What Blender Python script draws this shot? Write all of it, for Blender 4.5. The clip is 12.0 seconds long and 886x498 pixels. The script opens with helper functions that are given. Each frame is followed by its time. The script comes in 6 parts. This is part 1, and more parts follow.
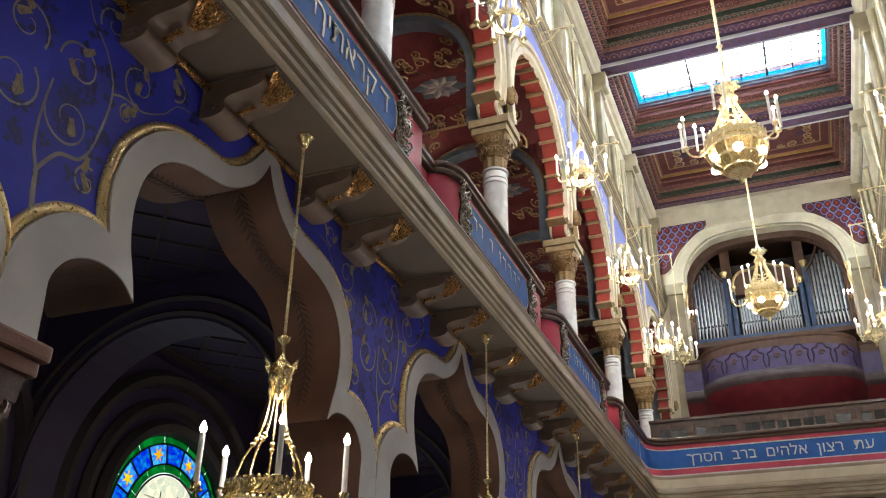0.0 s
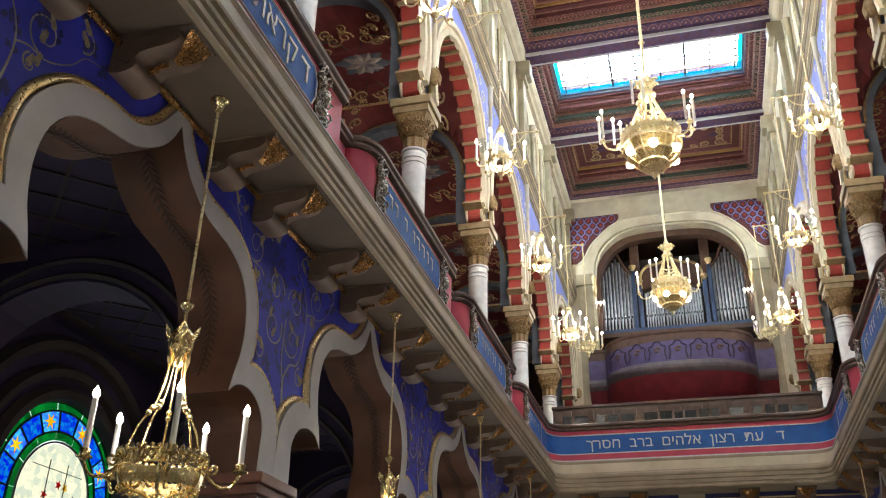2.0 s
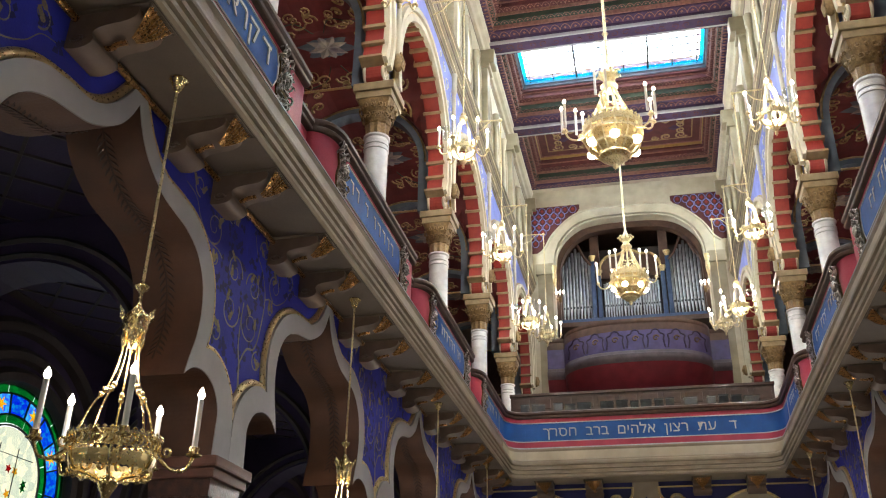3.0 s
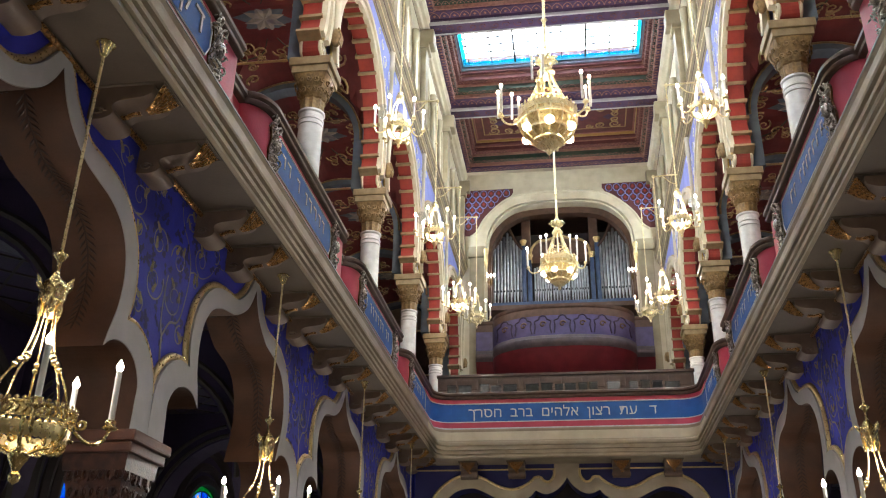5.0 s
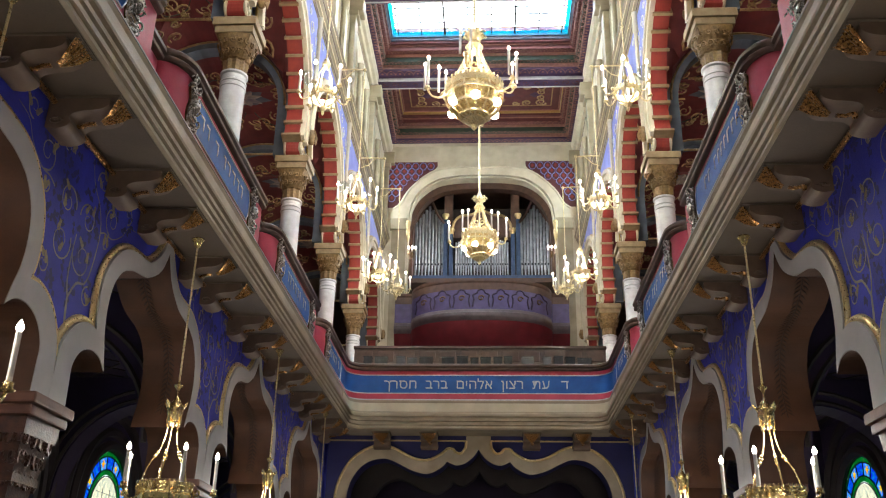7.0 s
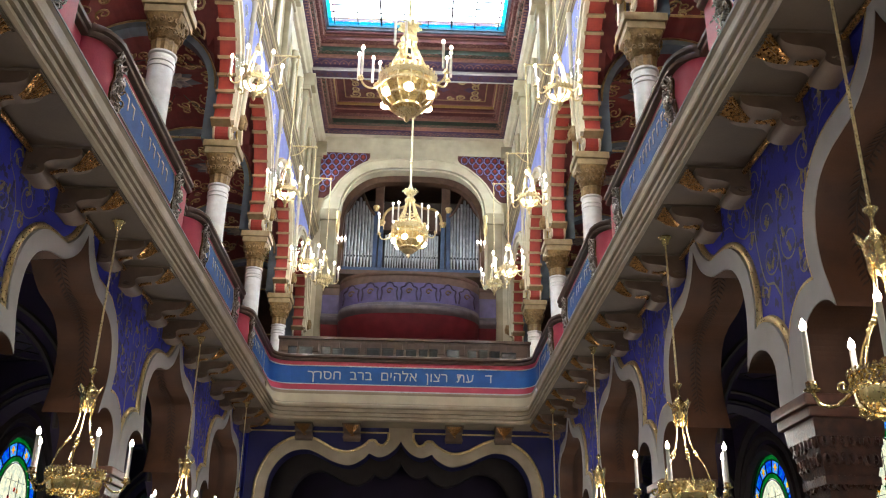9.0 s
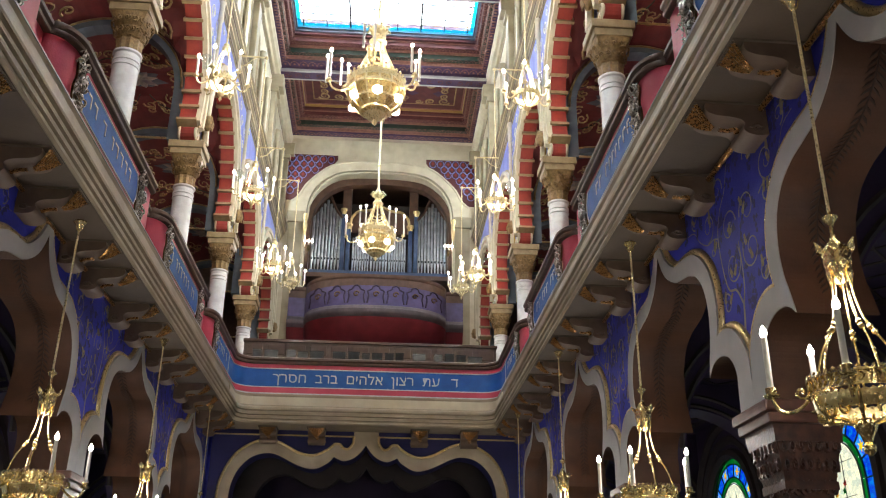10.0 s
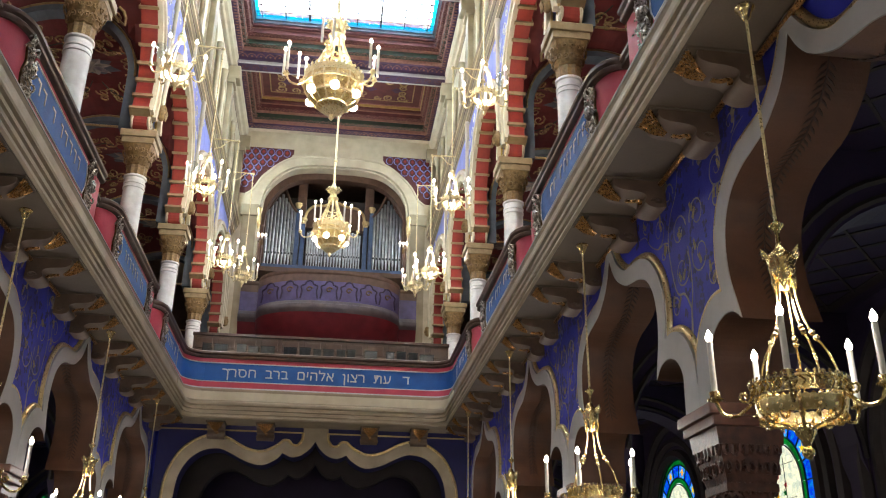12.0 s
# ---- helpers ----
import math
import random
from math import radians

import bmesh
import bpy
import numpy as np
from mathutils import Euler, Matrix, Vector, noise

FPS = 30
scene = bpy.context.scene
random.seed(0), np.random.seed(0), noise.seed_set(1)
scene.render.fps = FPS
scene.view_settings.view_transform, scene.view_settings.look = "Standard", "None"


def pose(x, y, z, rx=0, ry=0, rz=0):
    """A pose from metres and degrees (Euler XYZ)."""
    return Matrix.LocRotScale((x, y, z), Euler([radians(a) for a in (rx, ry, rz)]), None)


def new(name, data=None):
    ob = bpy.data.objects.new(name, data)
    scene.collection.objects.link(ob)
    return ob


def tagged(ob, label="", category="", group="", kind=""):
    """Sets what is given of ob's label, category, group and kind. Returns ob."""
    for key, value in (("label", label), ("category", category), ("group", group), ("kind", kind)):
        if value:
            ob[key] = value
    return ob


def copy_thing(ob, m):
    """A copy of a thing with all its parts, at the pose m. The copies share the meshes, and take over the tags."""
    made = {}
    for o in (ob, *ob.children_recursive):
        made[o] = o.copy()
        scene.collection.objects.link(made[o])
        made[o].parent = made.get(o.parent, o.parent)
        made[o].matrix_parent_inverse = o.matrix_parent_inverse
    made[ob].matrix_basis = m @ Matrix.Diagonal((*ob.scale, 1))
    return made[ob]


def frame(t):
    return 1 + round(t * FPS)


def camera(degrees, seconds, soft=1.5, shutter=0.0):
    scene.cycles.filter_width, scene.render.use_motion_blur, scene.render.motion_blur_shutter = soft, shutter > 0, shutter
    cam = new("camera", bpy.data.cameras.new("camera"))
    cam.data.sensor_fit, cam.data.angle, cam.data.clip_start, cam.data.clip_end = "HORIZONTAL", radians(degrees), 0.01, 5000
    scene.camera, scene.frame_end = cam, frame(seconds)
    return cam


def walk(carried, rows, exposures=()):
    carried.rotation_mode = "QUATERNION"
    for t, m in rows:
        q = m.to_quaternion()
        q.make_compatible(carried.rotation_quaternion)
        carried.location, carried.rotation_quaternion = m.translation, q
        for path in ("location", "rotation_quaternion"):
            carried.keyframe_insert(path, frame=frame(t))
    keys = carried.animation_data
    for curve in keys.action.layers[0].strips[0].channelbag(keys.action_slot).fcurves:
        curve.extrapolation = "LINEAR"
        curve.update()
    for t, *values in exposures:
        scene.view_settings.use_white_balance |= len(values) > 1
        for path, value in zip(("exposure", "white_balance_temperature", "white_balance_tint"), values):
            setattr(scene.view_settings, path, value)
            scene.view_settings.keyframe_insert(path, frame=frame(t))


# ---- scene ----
cam = camera(52.4, 12.0, soft=1.1)
PATH = [
    (0.0, 0.143, 0.704, 1.678, 22.01, 117.89, 0.79),
    (0.5, 0.149, 0.715, 1.665, 20.49, 117.81, 0.77),
    (1.0, 0.149, 0.729, 1.663, 18.86, 117.51, 1.01),
    (1.5, 0.145, 0.748, 1.671, 17.43, 117.18, 1.14),
    (2.0, 0.149, 0.761, 1.665, 15.98, 116.83, 1.17),
    (2.5, 0.155, 0.768, 1.658, 14.58, 116.49, 0.97),
    (3.0, 0.165, 0.770, 1.650, 13.26, 116.11, 0.96),
    (5.0, 0.192, 0.779, 1.646, 8.55, 114.94, 0.92),
    (5.5, 0.197, 0.787, 1.647, 7.19, 114.52, 0.91),
    (6.0, 0.204, 0.795, 1.644, 5.83, 113.99, 1.03),
    (6.5, 0.215, 0.791, 1.649, 4.45, 113.56, 0.95),
    (7.0, 0.232, 0.790, 1.644, 3.16, 113.26, 0.99),
    (9.0, 0.277, 0.793, 1.623, -1.62, 112.93, 1.01),
    (9.5, 0.287, 0.795, 1.637, -2.70, 113.04, 0.89),
    (10.0, 0.297, 0.801, 1.635, -3.82, 113.17, 0.67),
    (10.5, 0.300, 0.812, 1.645, -4.95, 113.05, 0.67),
    (11.0, 0.306, 0.815, 1.646, -5.82, 112.97, 0.79),
    (11.5, 0.313, 0.809, 1.642, -6.46, 113.01, 0.85),
    (12.0, 0.316, 0.803, 1.644, -6.91, 113.05, 0.82),
]
walk(cam, [(t, pose(x, y, z) @ pose(0, 0, 0, 0, 0, yaw) @ pose(0, 0, 0, tilt) @ pose(0, 0, 0, 0, 0, roll)) for t, x, y, z, yaw, tilt, roll in PATH])
scene.view_settings.exposure = 0.26

from mathutils.geometry import tessellate_polygon

# ---- plan ----
C0, P = 5.456, 4.093          # first arch centre, bay length
PIERS = [C0 + (k - 0.5) * P for k in range(-1, 7)]
PIERS = [y for y in PIERS if y < 28.5]
XW = 3.2                      # lower arcade face
XU = 3.27                     # upper arcade face
YE = 19.3                     # front of the end gallery
YB = 27.95                    # organ wall
SOFFIT = 5.55
CEIL = 17.2
XO = 7.0                      # outer wall of the aisles

# ---- world and light ----
world = bpy.data.worlds.new("world")
scene.world = world
world.use_nodes = True
sky = world.node_tree.nodes.new("ShaderNodeTexSky")
sky.sky_type, sky.sun_disc = "NISHITA", False
sky.sun_elevation, sky.sun_rotation = radians(50), radians(200)
world.node_tree.links.new(sky.outputs[0], world.node_tree.nodes["Background"].inputs[0])
world.node_tree.nodes["Background"].inputs[1].default_value = 0.12


def lamp(name, kind, place, watts, colour, size=0.1, **more):
    data = bpy.data.lights.new(name, kind)
    data.energy, data.color = watts, colour
    if kind == "AREA":
        data.shape, data.size, data.size_y = "RECTANGLE", more["width"], more["depth"]
    else:
        data.shadow_soft_size = size
    ob = new(name, data)
    ob.location = place
    return tagged(ob, kind="structure")


WARM = (1.0, 0.965, 0.915)
DAY = (0.90, 0.95, 1.0)
CHANDELIERS = ((13.64, 9.5), (21.7, 10.25))
for y, z in CHANDELIERS:
    lamp("chandelier_light", "POINT", (0, y, z + 0.55), 390, WARM, 0.3)
for s in (-1, 1):
    for k in range(1, 5):
        lamp("wall_light", "POINT", (s * 2.54, C0 + k * P, 10.3), 68, WARM, 0.2)
    for k in range(-1, 4):
        lamp("aisle_light", "POINT", (s * 2.9, C0 + k * P, 3.42), 30, WARM, 0.2)


# ---- materials ----
def material(name, colour, rough=0.6, metal=0.0, second=None, scale=6.0, fine=60.0, bump=0.15, spots=0.35, coat=0.0, emit=0.0):
    """A painted, stone or metal surface: two colours mixed by coarse noise, fine grain in roughness and relief."""
    m = bpy.data.materials.new(name)
    m.use_nodes = True
    nt = m.node_tree
    b = nt.nodes["Principled BSDF"]
    b.inputs["Roughness"].default_value, b.inputs["Metallic"].default_value = rough, metal
    b.inputs["Coat Weight"].default_value = coat
    second = second or tuple(c * 0.72 for c in colour)
    co = nt.nodes.new("ShaderNodeTexCoord")
    n1, n2 = nt.nodes.new("ShaderNodeTexNoise"), nt.nodes.new("ShaderNodeTexNoise")
    n1.inputs["Scale"].default_value, n1.inputs["Detail"].default_value = scale, 6
    n2.inputs["Scale"].default_value, n2.inputs["Detail"].default_value = fine, 4
    nt.links.new(co.outputs["Object"], n1.inputs["Vector"])
    nt.links.new(co.outputs["Object"], n2.inputs["Vector"])
    ramp = nt.nodes.new("ShaderNodeValToRGB")
    ramp.color_ramp.elements[0].position, ramp.color_ramp.elements[1].position = 0.5 - spots / 2, 0.5 + spots / 2
    ramp.color_ramp.elements[0].color, ramp.color_ramp.elements[1].color = (*second, 1), (*colour, 1)
    nt.links.new(n1.outputs["Fac"], ramp.inputs["Fac"])
    nt.links.new(ramp.outputs["Color"], b.inputs["Base Color"])
    mr = nt.nodes.new("ShaderNodeMapRange")
    mr.inputs["To Min"].default_value, mr.inputs["To Max"].default_value = max(0.02, rough - 0.12), min(1, rough + 0.12)
    nt.links.new(n2.outputs["Fac"], mr.inputs["Value"])
    nt.links.new(mr.outputs["Result"], b.inputs["Roughness"])
    if bump:
        bp = nt.nodes.new("ShaderNodeBump")
        bp.inputs["Strength"].default_value, bp.inputs["Distance"].default_value = bump, 0.01
        nt.links.new(n2.outputs["Fac"], bp.inputs["Height"])
        nt.links.new(bp.outputs["Normal"], b.inputs["Normal"])
    if emit:
        b.inputs["Emission Color"].default_value, b.inputs["Emission Strength"].default_value = (*colour, 1), emit
    return m


def glass(name, colour, second, scale=14.0):
    """Backlit leaded glass: tinted cells that let the light through."""
    m = bpy.data.materials.new(name)
    m.use_nodes = True
    nt = m.node_tree
    nt.nodes.remove(nt.nodes["Principled BSDF"])
    co, vo, ramp = nt.nodes.new("ShaderNodeTexCoord"), nt.nodes.new("ShaderNodeTexVoronoi"), nt.nodes.new("ShaderNodeValToRGB")
    vo.inputs["Scale"].default_value = scale
    nt.links.new(co.outputs["Object"], vo.inputs["Vector"])
    sep = nt.nodes.new("ShaderNodeSeparateColor")
    nt.links.new(vo.outputs["Color"], sep.inputs["Color"])
    ramp.color_ramp.elements[0].color, ramp.color_ramp.elements[1].color = (*second, 1), (*colour, 1)
    nt.links.new(sep.outputs[0], ramp.inputs["Fac"])
    tr, gl, mix = nt.nodes.new("ShaderNodeBsdfTransparent"), nt.nodes.new("ShaderNodeBsdfGlossy"), nt.nodes.new("ShaderNodeMixShader")
    gl.inputs["Roughness"].default_value = 0.15
    mix.inputs[0].default_value = 0.06
    nt.links.new(ramp.outputs["Color"], tr.inputs["Color"])
    nt.links.new(tr.outputs[0], mix.inputs[1])
    nt.links.new(gl.outputs[0], mix.inputs[2])
    nt.links.new(mix.outputs[0], nt.nodes["Material Output"].inputs["Surface"])
    return m


def glow(name, colour, strength):
    m = bpy.data.materials.new(name)
    m.use_nodes = True
    nt = m.node_tree
    nt.nodes.remove(nt.nodes["Principled BSDF"])
    e = nt.nodes.new("ShaderNodeEmission")
    e.inputs[0].default_value, e.inputs[1].default_value = (*colour, 1), strength
    nt.links.new(e.outputs[0], nt.nodes["Material Output"].inputs["Surface"])
    return m


BLUE = material("ultramarine_wall_paint", (0.046, 0.06, 0.63), 0.55, second=(0.026, 0.032, 0.32), scale=1.7, bump=0.25)
BAND = material("grey_plaster_band", (0.48, 0.46, 0.45), 0.55, second=(0.40, 0.385, 0.375), scale=3)
CREAM = material("cream_plaster", (0.68, 0.61, 0.45), 0.55, second=(0.50, 0.43, 0.30), scale=2.5, spots=0.5)
TAUPE = material("taupe_painted_cornice", (0.43, 0.35, 0.245), 0.45, second=(0.31, 0.25, 0.17), scale=2.5)
# soffit and bracket slabs: shade under the gallery is put into this brown
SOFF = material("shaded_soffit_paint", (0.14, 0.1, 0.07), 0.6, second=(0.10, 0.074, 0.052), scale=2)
GILT = material("aged_gilding", (0.80, 0.64, 0.34), 0.3, 0.85, second=(0.62, 0.46, 0.21), scale=9, bump=0.12, spots=0.8)
GOLDLINE = material("painted_gold_line", (0.55, 0.38, 0.13), 0.42, 0.55, second=(0.35, 0.24, 0.09), scale=30)
BRACKET = material("dark_taupe_bracket_paint", (0.175, 0.115, 0.08), 0.5, second=(0.115, 0.075, 0.052), scale=5)
COPPER = material("tarnished_copper_gilding", (0.46, 0.245, 0.08), 0.28, 0.8, second=(0.24, 0.11, 0.04), scale=40, bump=0.2, spots=0.8)
VINE = material("pale_vine_paint", (0.41, 0.37, 0.29), 0.6, second=(0.19, 0.175, 0.2), scale=5)
LEAFPAINT = material("ochre_leaf_paint", (0.42, 0.34, 0.19), 0.6, second=(0.24, 0.19, 0.13), scale=25)
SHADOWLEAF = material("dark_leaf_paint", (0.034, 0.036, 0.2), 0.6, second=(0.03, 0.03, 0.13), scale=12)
TAN = material("tan_divider_paint", (0.38, 0.28, 0.15), 0.55, second=(0.26, 0.185, 0.095), scale=6)
BRASS = material("polished_brass", (0.88, 0.71, 0.37), 0.24, 0.85, second=(0.64, 0.47, 0.2), scale=30, bump=0.12)
BROWN = material("brown_stencilled_soffit", (0.095, 0.038, 0.018), 0.6, second=(0.058, 0.024, 0.012), scale=3)
PINK = material("crimson_parapet_paint", (0.60, 0.072, 0.125), 0.45, second=(0.48, 0.05, 0.09), scale=3)
PANEL = material("blue_inscription_panel", (0.016, 0.125, 0.46), 0.6, second=(0.011, 0.09, 0.34), scale=4)
SILVER = material("silvered_relief", (0.66, 0.62, 0.55), 0.3, 0.85, second=(0.16, 0.13, 0.11), scale=30, bump=0.5)
LETTER = material("silver_leaf_letter", (0.75, 0.75, 0.72), 0.4, 0.4, second=(0.55, 0.56, 0.56), scale=20)
WOOD = material("dark_varnished_rail", (0.12, 0.07, 0.048), 0.45, second=(0.075, 0.042, 0.03), scale=9, coat=0.1)
WHEAT = material("dark_umber_stencil", (0.045, 0.018, 0.01), 0.6, second=(0.03, 0.012, 0.007), scale=20)
# the arcade's wall blue, darkened to carry the shade under the end gallery
SHADEBLUE = material("shaded_blue_wall_paint", (0.018, 0.018, 0.12), 0.6, second=(0.012, 0.012, 0.075), scale=2)
REDSLAB = material("red_brown_stone_slab", (0.17, 0.068, 0.042), 0.45, second=(0.11, 0.044, 0.03), scale=8)
MARBLE = material("veined_white_marble", (0.92, 0.92, 0.90), 0.2, second=(0.78, 0.77, 0.75), scale=5, bump=0.05, spots=0.2)
CORNPAINT = material("olive_cream_cornice_paint", (0.42, 0.355, 0.235), 0.45, second=(0.29, 0.24, 0.15), scale=2.5)
PALEBRASS = material("pale_lacquered_brass", (0.92, 0.81, 0.5), 0.3, 0.6, second=(0.76, 0.61, 0.31), scale=30, bump=0.12)
BOWLGILT = material("pale_gilt_bowl", (0.86, 0.68, 0.32), 0.3, 0.75, second=(0.6, 0.42, 0.17), scale=18, bump=0.3)
STONE = material("carved_tan_stone", (0.34, 0.215, 0.085), 0.55, second=(0.18, 0.11, 0.042), scale=18, bump=0.5)
DARKSTONE = material("reddish_brown_carved_capital", (0.095, 0.034, 0.02), 0.38, second=(0.034, 0.012, 0.008), scale=14, bump=0.4)
RED = material("brick_red_voussoir_paint", (0.34, 0.042, 0.028), 0.55, second=(0.24, 0.027, 0.022), scale=5)
VAULT = material("oxblood_vault_paint", (0.165, 0.026, 0.025), 0.6, second=(0.11, 0.017, 0.018), scale=3)
OCHRE = material("ochre_arabesque_paint", (0.38, 0.26, 0.11), 0.55, second=(0.22, 0.15, 0.065), scale=12)
SLATE = material("blue_grey_rib_paint", (0.13, 0.16, 0.19), 0.6, second=(0.09, 0.11, 0.14), scale=4)
LILAC = material("lilac_blue_spandrel_paint", (0.26, 0.30, 0.68), 0.55, second=(0.20, 0.23, 0.58), scale=3)
PURPLE = material("violet_frieze_paint", (0.078, 0.036, 0.092), 0.6, second=(0.05, 0.024, 0.06), scale=4)
GREEN = material("dark_green_frieze_paint", (0.028, 0.05, 0.032), 0.6, second=(0.02, 0.03, 0.022), scale=5)
MAROON = material("maroon_ceiling_paint", (0.13, 0.033, 0.033), 0.6, second=(0.085, 0.022, 0.024), scale=4)
# aisle colours kept near black: the gloom behind the arches is painted in
AISLE = material("shade_dark_aisle_blue", (0.034, 0.018, 0.056), 0.65, second=(0.022, 0.012, 0.038), scale=2)
AISLEBAND = material("shade_dark_rib_brown", (0.042, 0.03, 0.028), 0.65, second=(0.03, 0.021, 0.02), scale=4)
FLOOR = material("worn_stone_floor", (0.22, 0.18, 0.14), 0.45, second=(0.15, 0.12, 0.1), scale=2)
CANDLE = material("ivory_candle_sleeve", (0.8, 0.76, 0.7), 0.45, second=(0.7, 0.66, 0.6), scale=20, bump=0.03)
PIPE = material("tin_organ_pipe", (0.5, 0.52, 0.55), 0.32, 0.9, second=(0.33, 0.35, 0.38), scale=6, bump=0.05)
CASE = material("blue_painted_organ_case", (0.06, 0.10, 0.2), 0.5, second=(0.04, 0.07, 0.14), scale=6)
CASEWOOD = material("brown_organ_case", (0.125, 0.068, 0.046), 0.45, second=(0.08, 0.043, 0.03), scale=6)
# parapet crimson taken down: shade below the balcony put into the colour
SHADECRIMSON = material("crimson_darkened_for_shade", (0.2, 0.018, 0.03), 0.6, second=(0.14, 0.012, 0.02), scale=3)
FRIEZE = material("muted_rose_frieze_paint", (0.33, 0.16, 0.12), 0.6, second=(0.2, 0.09, 0.07), scale=14)
DEEPGREY = material("dim_violet_grey_stone_paint", (0.14, 0.115, 0.125), 0.5, second=(0.09, 0.075, 0.085), scale=4)
BLACKGLOSS = material("black_lacquer", (0.012, 0.012, 0.014), 0.18, second=(0.03, 0.03, 0.035), scale=9, bump=0.03)
VIOLET = material("violet_blue_balcony_paint", (0.10, 0.08, 0.21), 0.5, second=(0.07, 0.055, 0.14), scale=5)
LEAD = material("lead_came", (0.03, 0.03, 0.035), 0.6, 0.4)
DARKMETAL = material("dull_bronze", (0.24, 0.16, 0.07), 0.4, 0.8, second=(0.12, 0.08, 0.04), scale=18, bump=0.3)
BULB = glow("lit_bulb", (1.0, 0.88, 0.70), 60.0)
DAYLIGHT = glow("overcast_daylight", (0.93, 0.97, 1.0), 17.0)
DAYDIM = glow("courtyard_daylight", (0.95, 0.98, 1.0), 1.25)
CLEARGLASS = glass("pale_leaded_glass", (0.95, 0.97, 1.0), (0.8, 0.88, 0.92), 3)
TEALGLASS = glass("turquoise_border_glass", (0.04, 0.66, 0.9), (0.06, 0.78, 0.95), 8)
CONFETTI = glass("multicoloured_border_glass", (0.97, 0.98, 1.0), (0.70, 0.52, 0.62), 9)
BLUEGLASS = glass("cobalt_stained_glass", (0.02, 0.08, 0.75), (0.05, 0.45, 0.75), 26)
GREENGLASS = glass("green_stained_glass", (0.03, 0.42, 0.14), (0.02, 0.25, 0.09), 9)
YELLOWGLASS = glass("yellow_stained_glass", (0.95, 0.75, 0.1), (0.9, 0.5, 0.05), 9)
PALEGLASS = glass("pale_painted_glass", (0.95, 0.92, 0.75), (0.75, 0.78, 0.68), 12)
REDGLASS = glass("red_stained_glass", (0.75, 0.05, 0.03), (0.5, 0.02, 0.02), 9)
CLEAR = glass("clear_crystal_shade", (0.93, 0.95, 0.97), (0.8, 0.84, 0.88), 20)


# ---- building helpers ----
def thing(name, label="", category="", group="", kind="", m=None):
    ob = new(name)
    ob.empty_display_size = 0.2
    if m is not None:
        ob.matrix_basis = m
    return tagged(ob, label, category, group, kind)


def mesh_of(name, bm, mat, smooth=None):
    bmesh.ops.recalc_face_normals(bm, faces=bm.faces)
    me = bpy.data.meshes.new(name)
    bm.to_mesh(me)
    bm.free()
    me.materials.append(mat)
    if smooth:
        me.shade_smooth()
        me.set_sharp_from_angle(angle=radians(smooth))
    return me


def part(name, bm, mat, parent, label="", smooth=None, m=None):
    ob = new(name, bm if isinstance(bm, bpy.types.Mesh) else mesh_of(name, bm, mat, smooth))
    ob.parent = parent
    if m is not None:
        ob.matrix_basis = m
    return tagged(ob, label)


def solo(name, bm, mat, label="", category="", group="", kind="", smooth=None):
    return tagged(new(name, mesh_of(name, bm, mat, smooth)), label, category, group, kind)


def box(bm, x0, x1, y0, y1, z0, z1, bevel=0.0):
    x0, x1, y0, y1, z0, z1 = min(x0, x1), max(x0, x1), min(y0, y1), max(y0, y1), min(z0, z1), max(z0, z1)
    r = bmesh.ops.create_cube(bm, size=1, matrix=Matrix.LocRotScale(((x0 + x1) / 2, (y0 + y1) / 2, (z0 + z1) / 2), None, (x1 - x0, y1 - y0, z1 - z0)))
    if bevel:
        bmesh.ops.bevel(bm, geom=list({e for v in r["verts"] for e in v.link_edges}), offset=bevel, segments=2, affect="EDGES", profile=0.6)
    return bm


def prism(bm, outline, to3, a, b):
    """A plate with that outline (2D), from depth a to depth b; to3(u, v, depth) gives the place."""
    lo, hi = [bm.verts.new(to3(u, v, a)) for u, v in outline], [bm.verts.new(to3(u, v, b)) for u, v in outline]
    n = len(outline)
    for tri in tessellate_polygon([[Vector((u, v, 0)) for u, v in outline]]):
        if len(set(tri)) == 3:
            bm.faces.new([lo[i] for i in tri])
            bm.faces.new([hi[i] for i in tri[::-1]])
    for i in range(n):
        bm.faces.new((lo[i], lo[(i + 1) % n], hi[(i + 1) % n], hi[i]))
    return bm


def strip(bm, path, to3, a, b):
    """An open ribbon along a 2D path between two depths."""
    lo, hi = [bm.verts.new(to3(u, v, a)) for u, v in path], [bm.verts.new(to3(u, v, b)) for u, v in path]
    for i in range(len(path) - 1):
        bm.faces.new((lo[i], lo[i + 1], hi[i + 1], hi[i]))
    return bm


def lathe(bm, profile, seg=16, at=(0, 0, 0), squash=1.0):
    rings = []
    for r, z in profile:
        rings.append([bm.verts.new((at[0] + max(r, 1e-4) * math.cos(2 * math.pi * i / seg), at[1] + squash * max(r, 1e-4) * math.sin(2 * math.pi * i / seg), at[2] + z)) for i in range(seg)])
    for p, q in zip(rings, rings[1:]):
        for i in range(seg):
            bm.faces.new((p[i], p[(i + 1) % seg], q[(i + 1) % seg], q[i]))
    if profile[0] != profile[-1]:
        bm.faces.new(rings[0][::-1])
        bm.faces.new(rings[-1])
    return bm


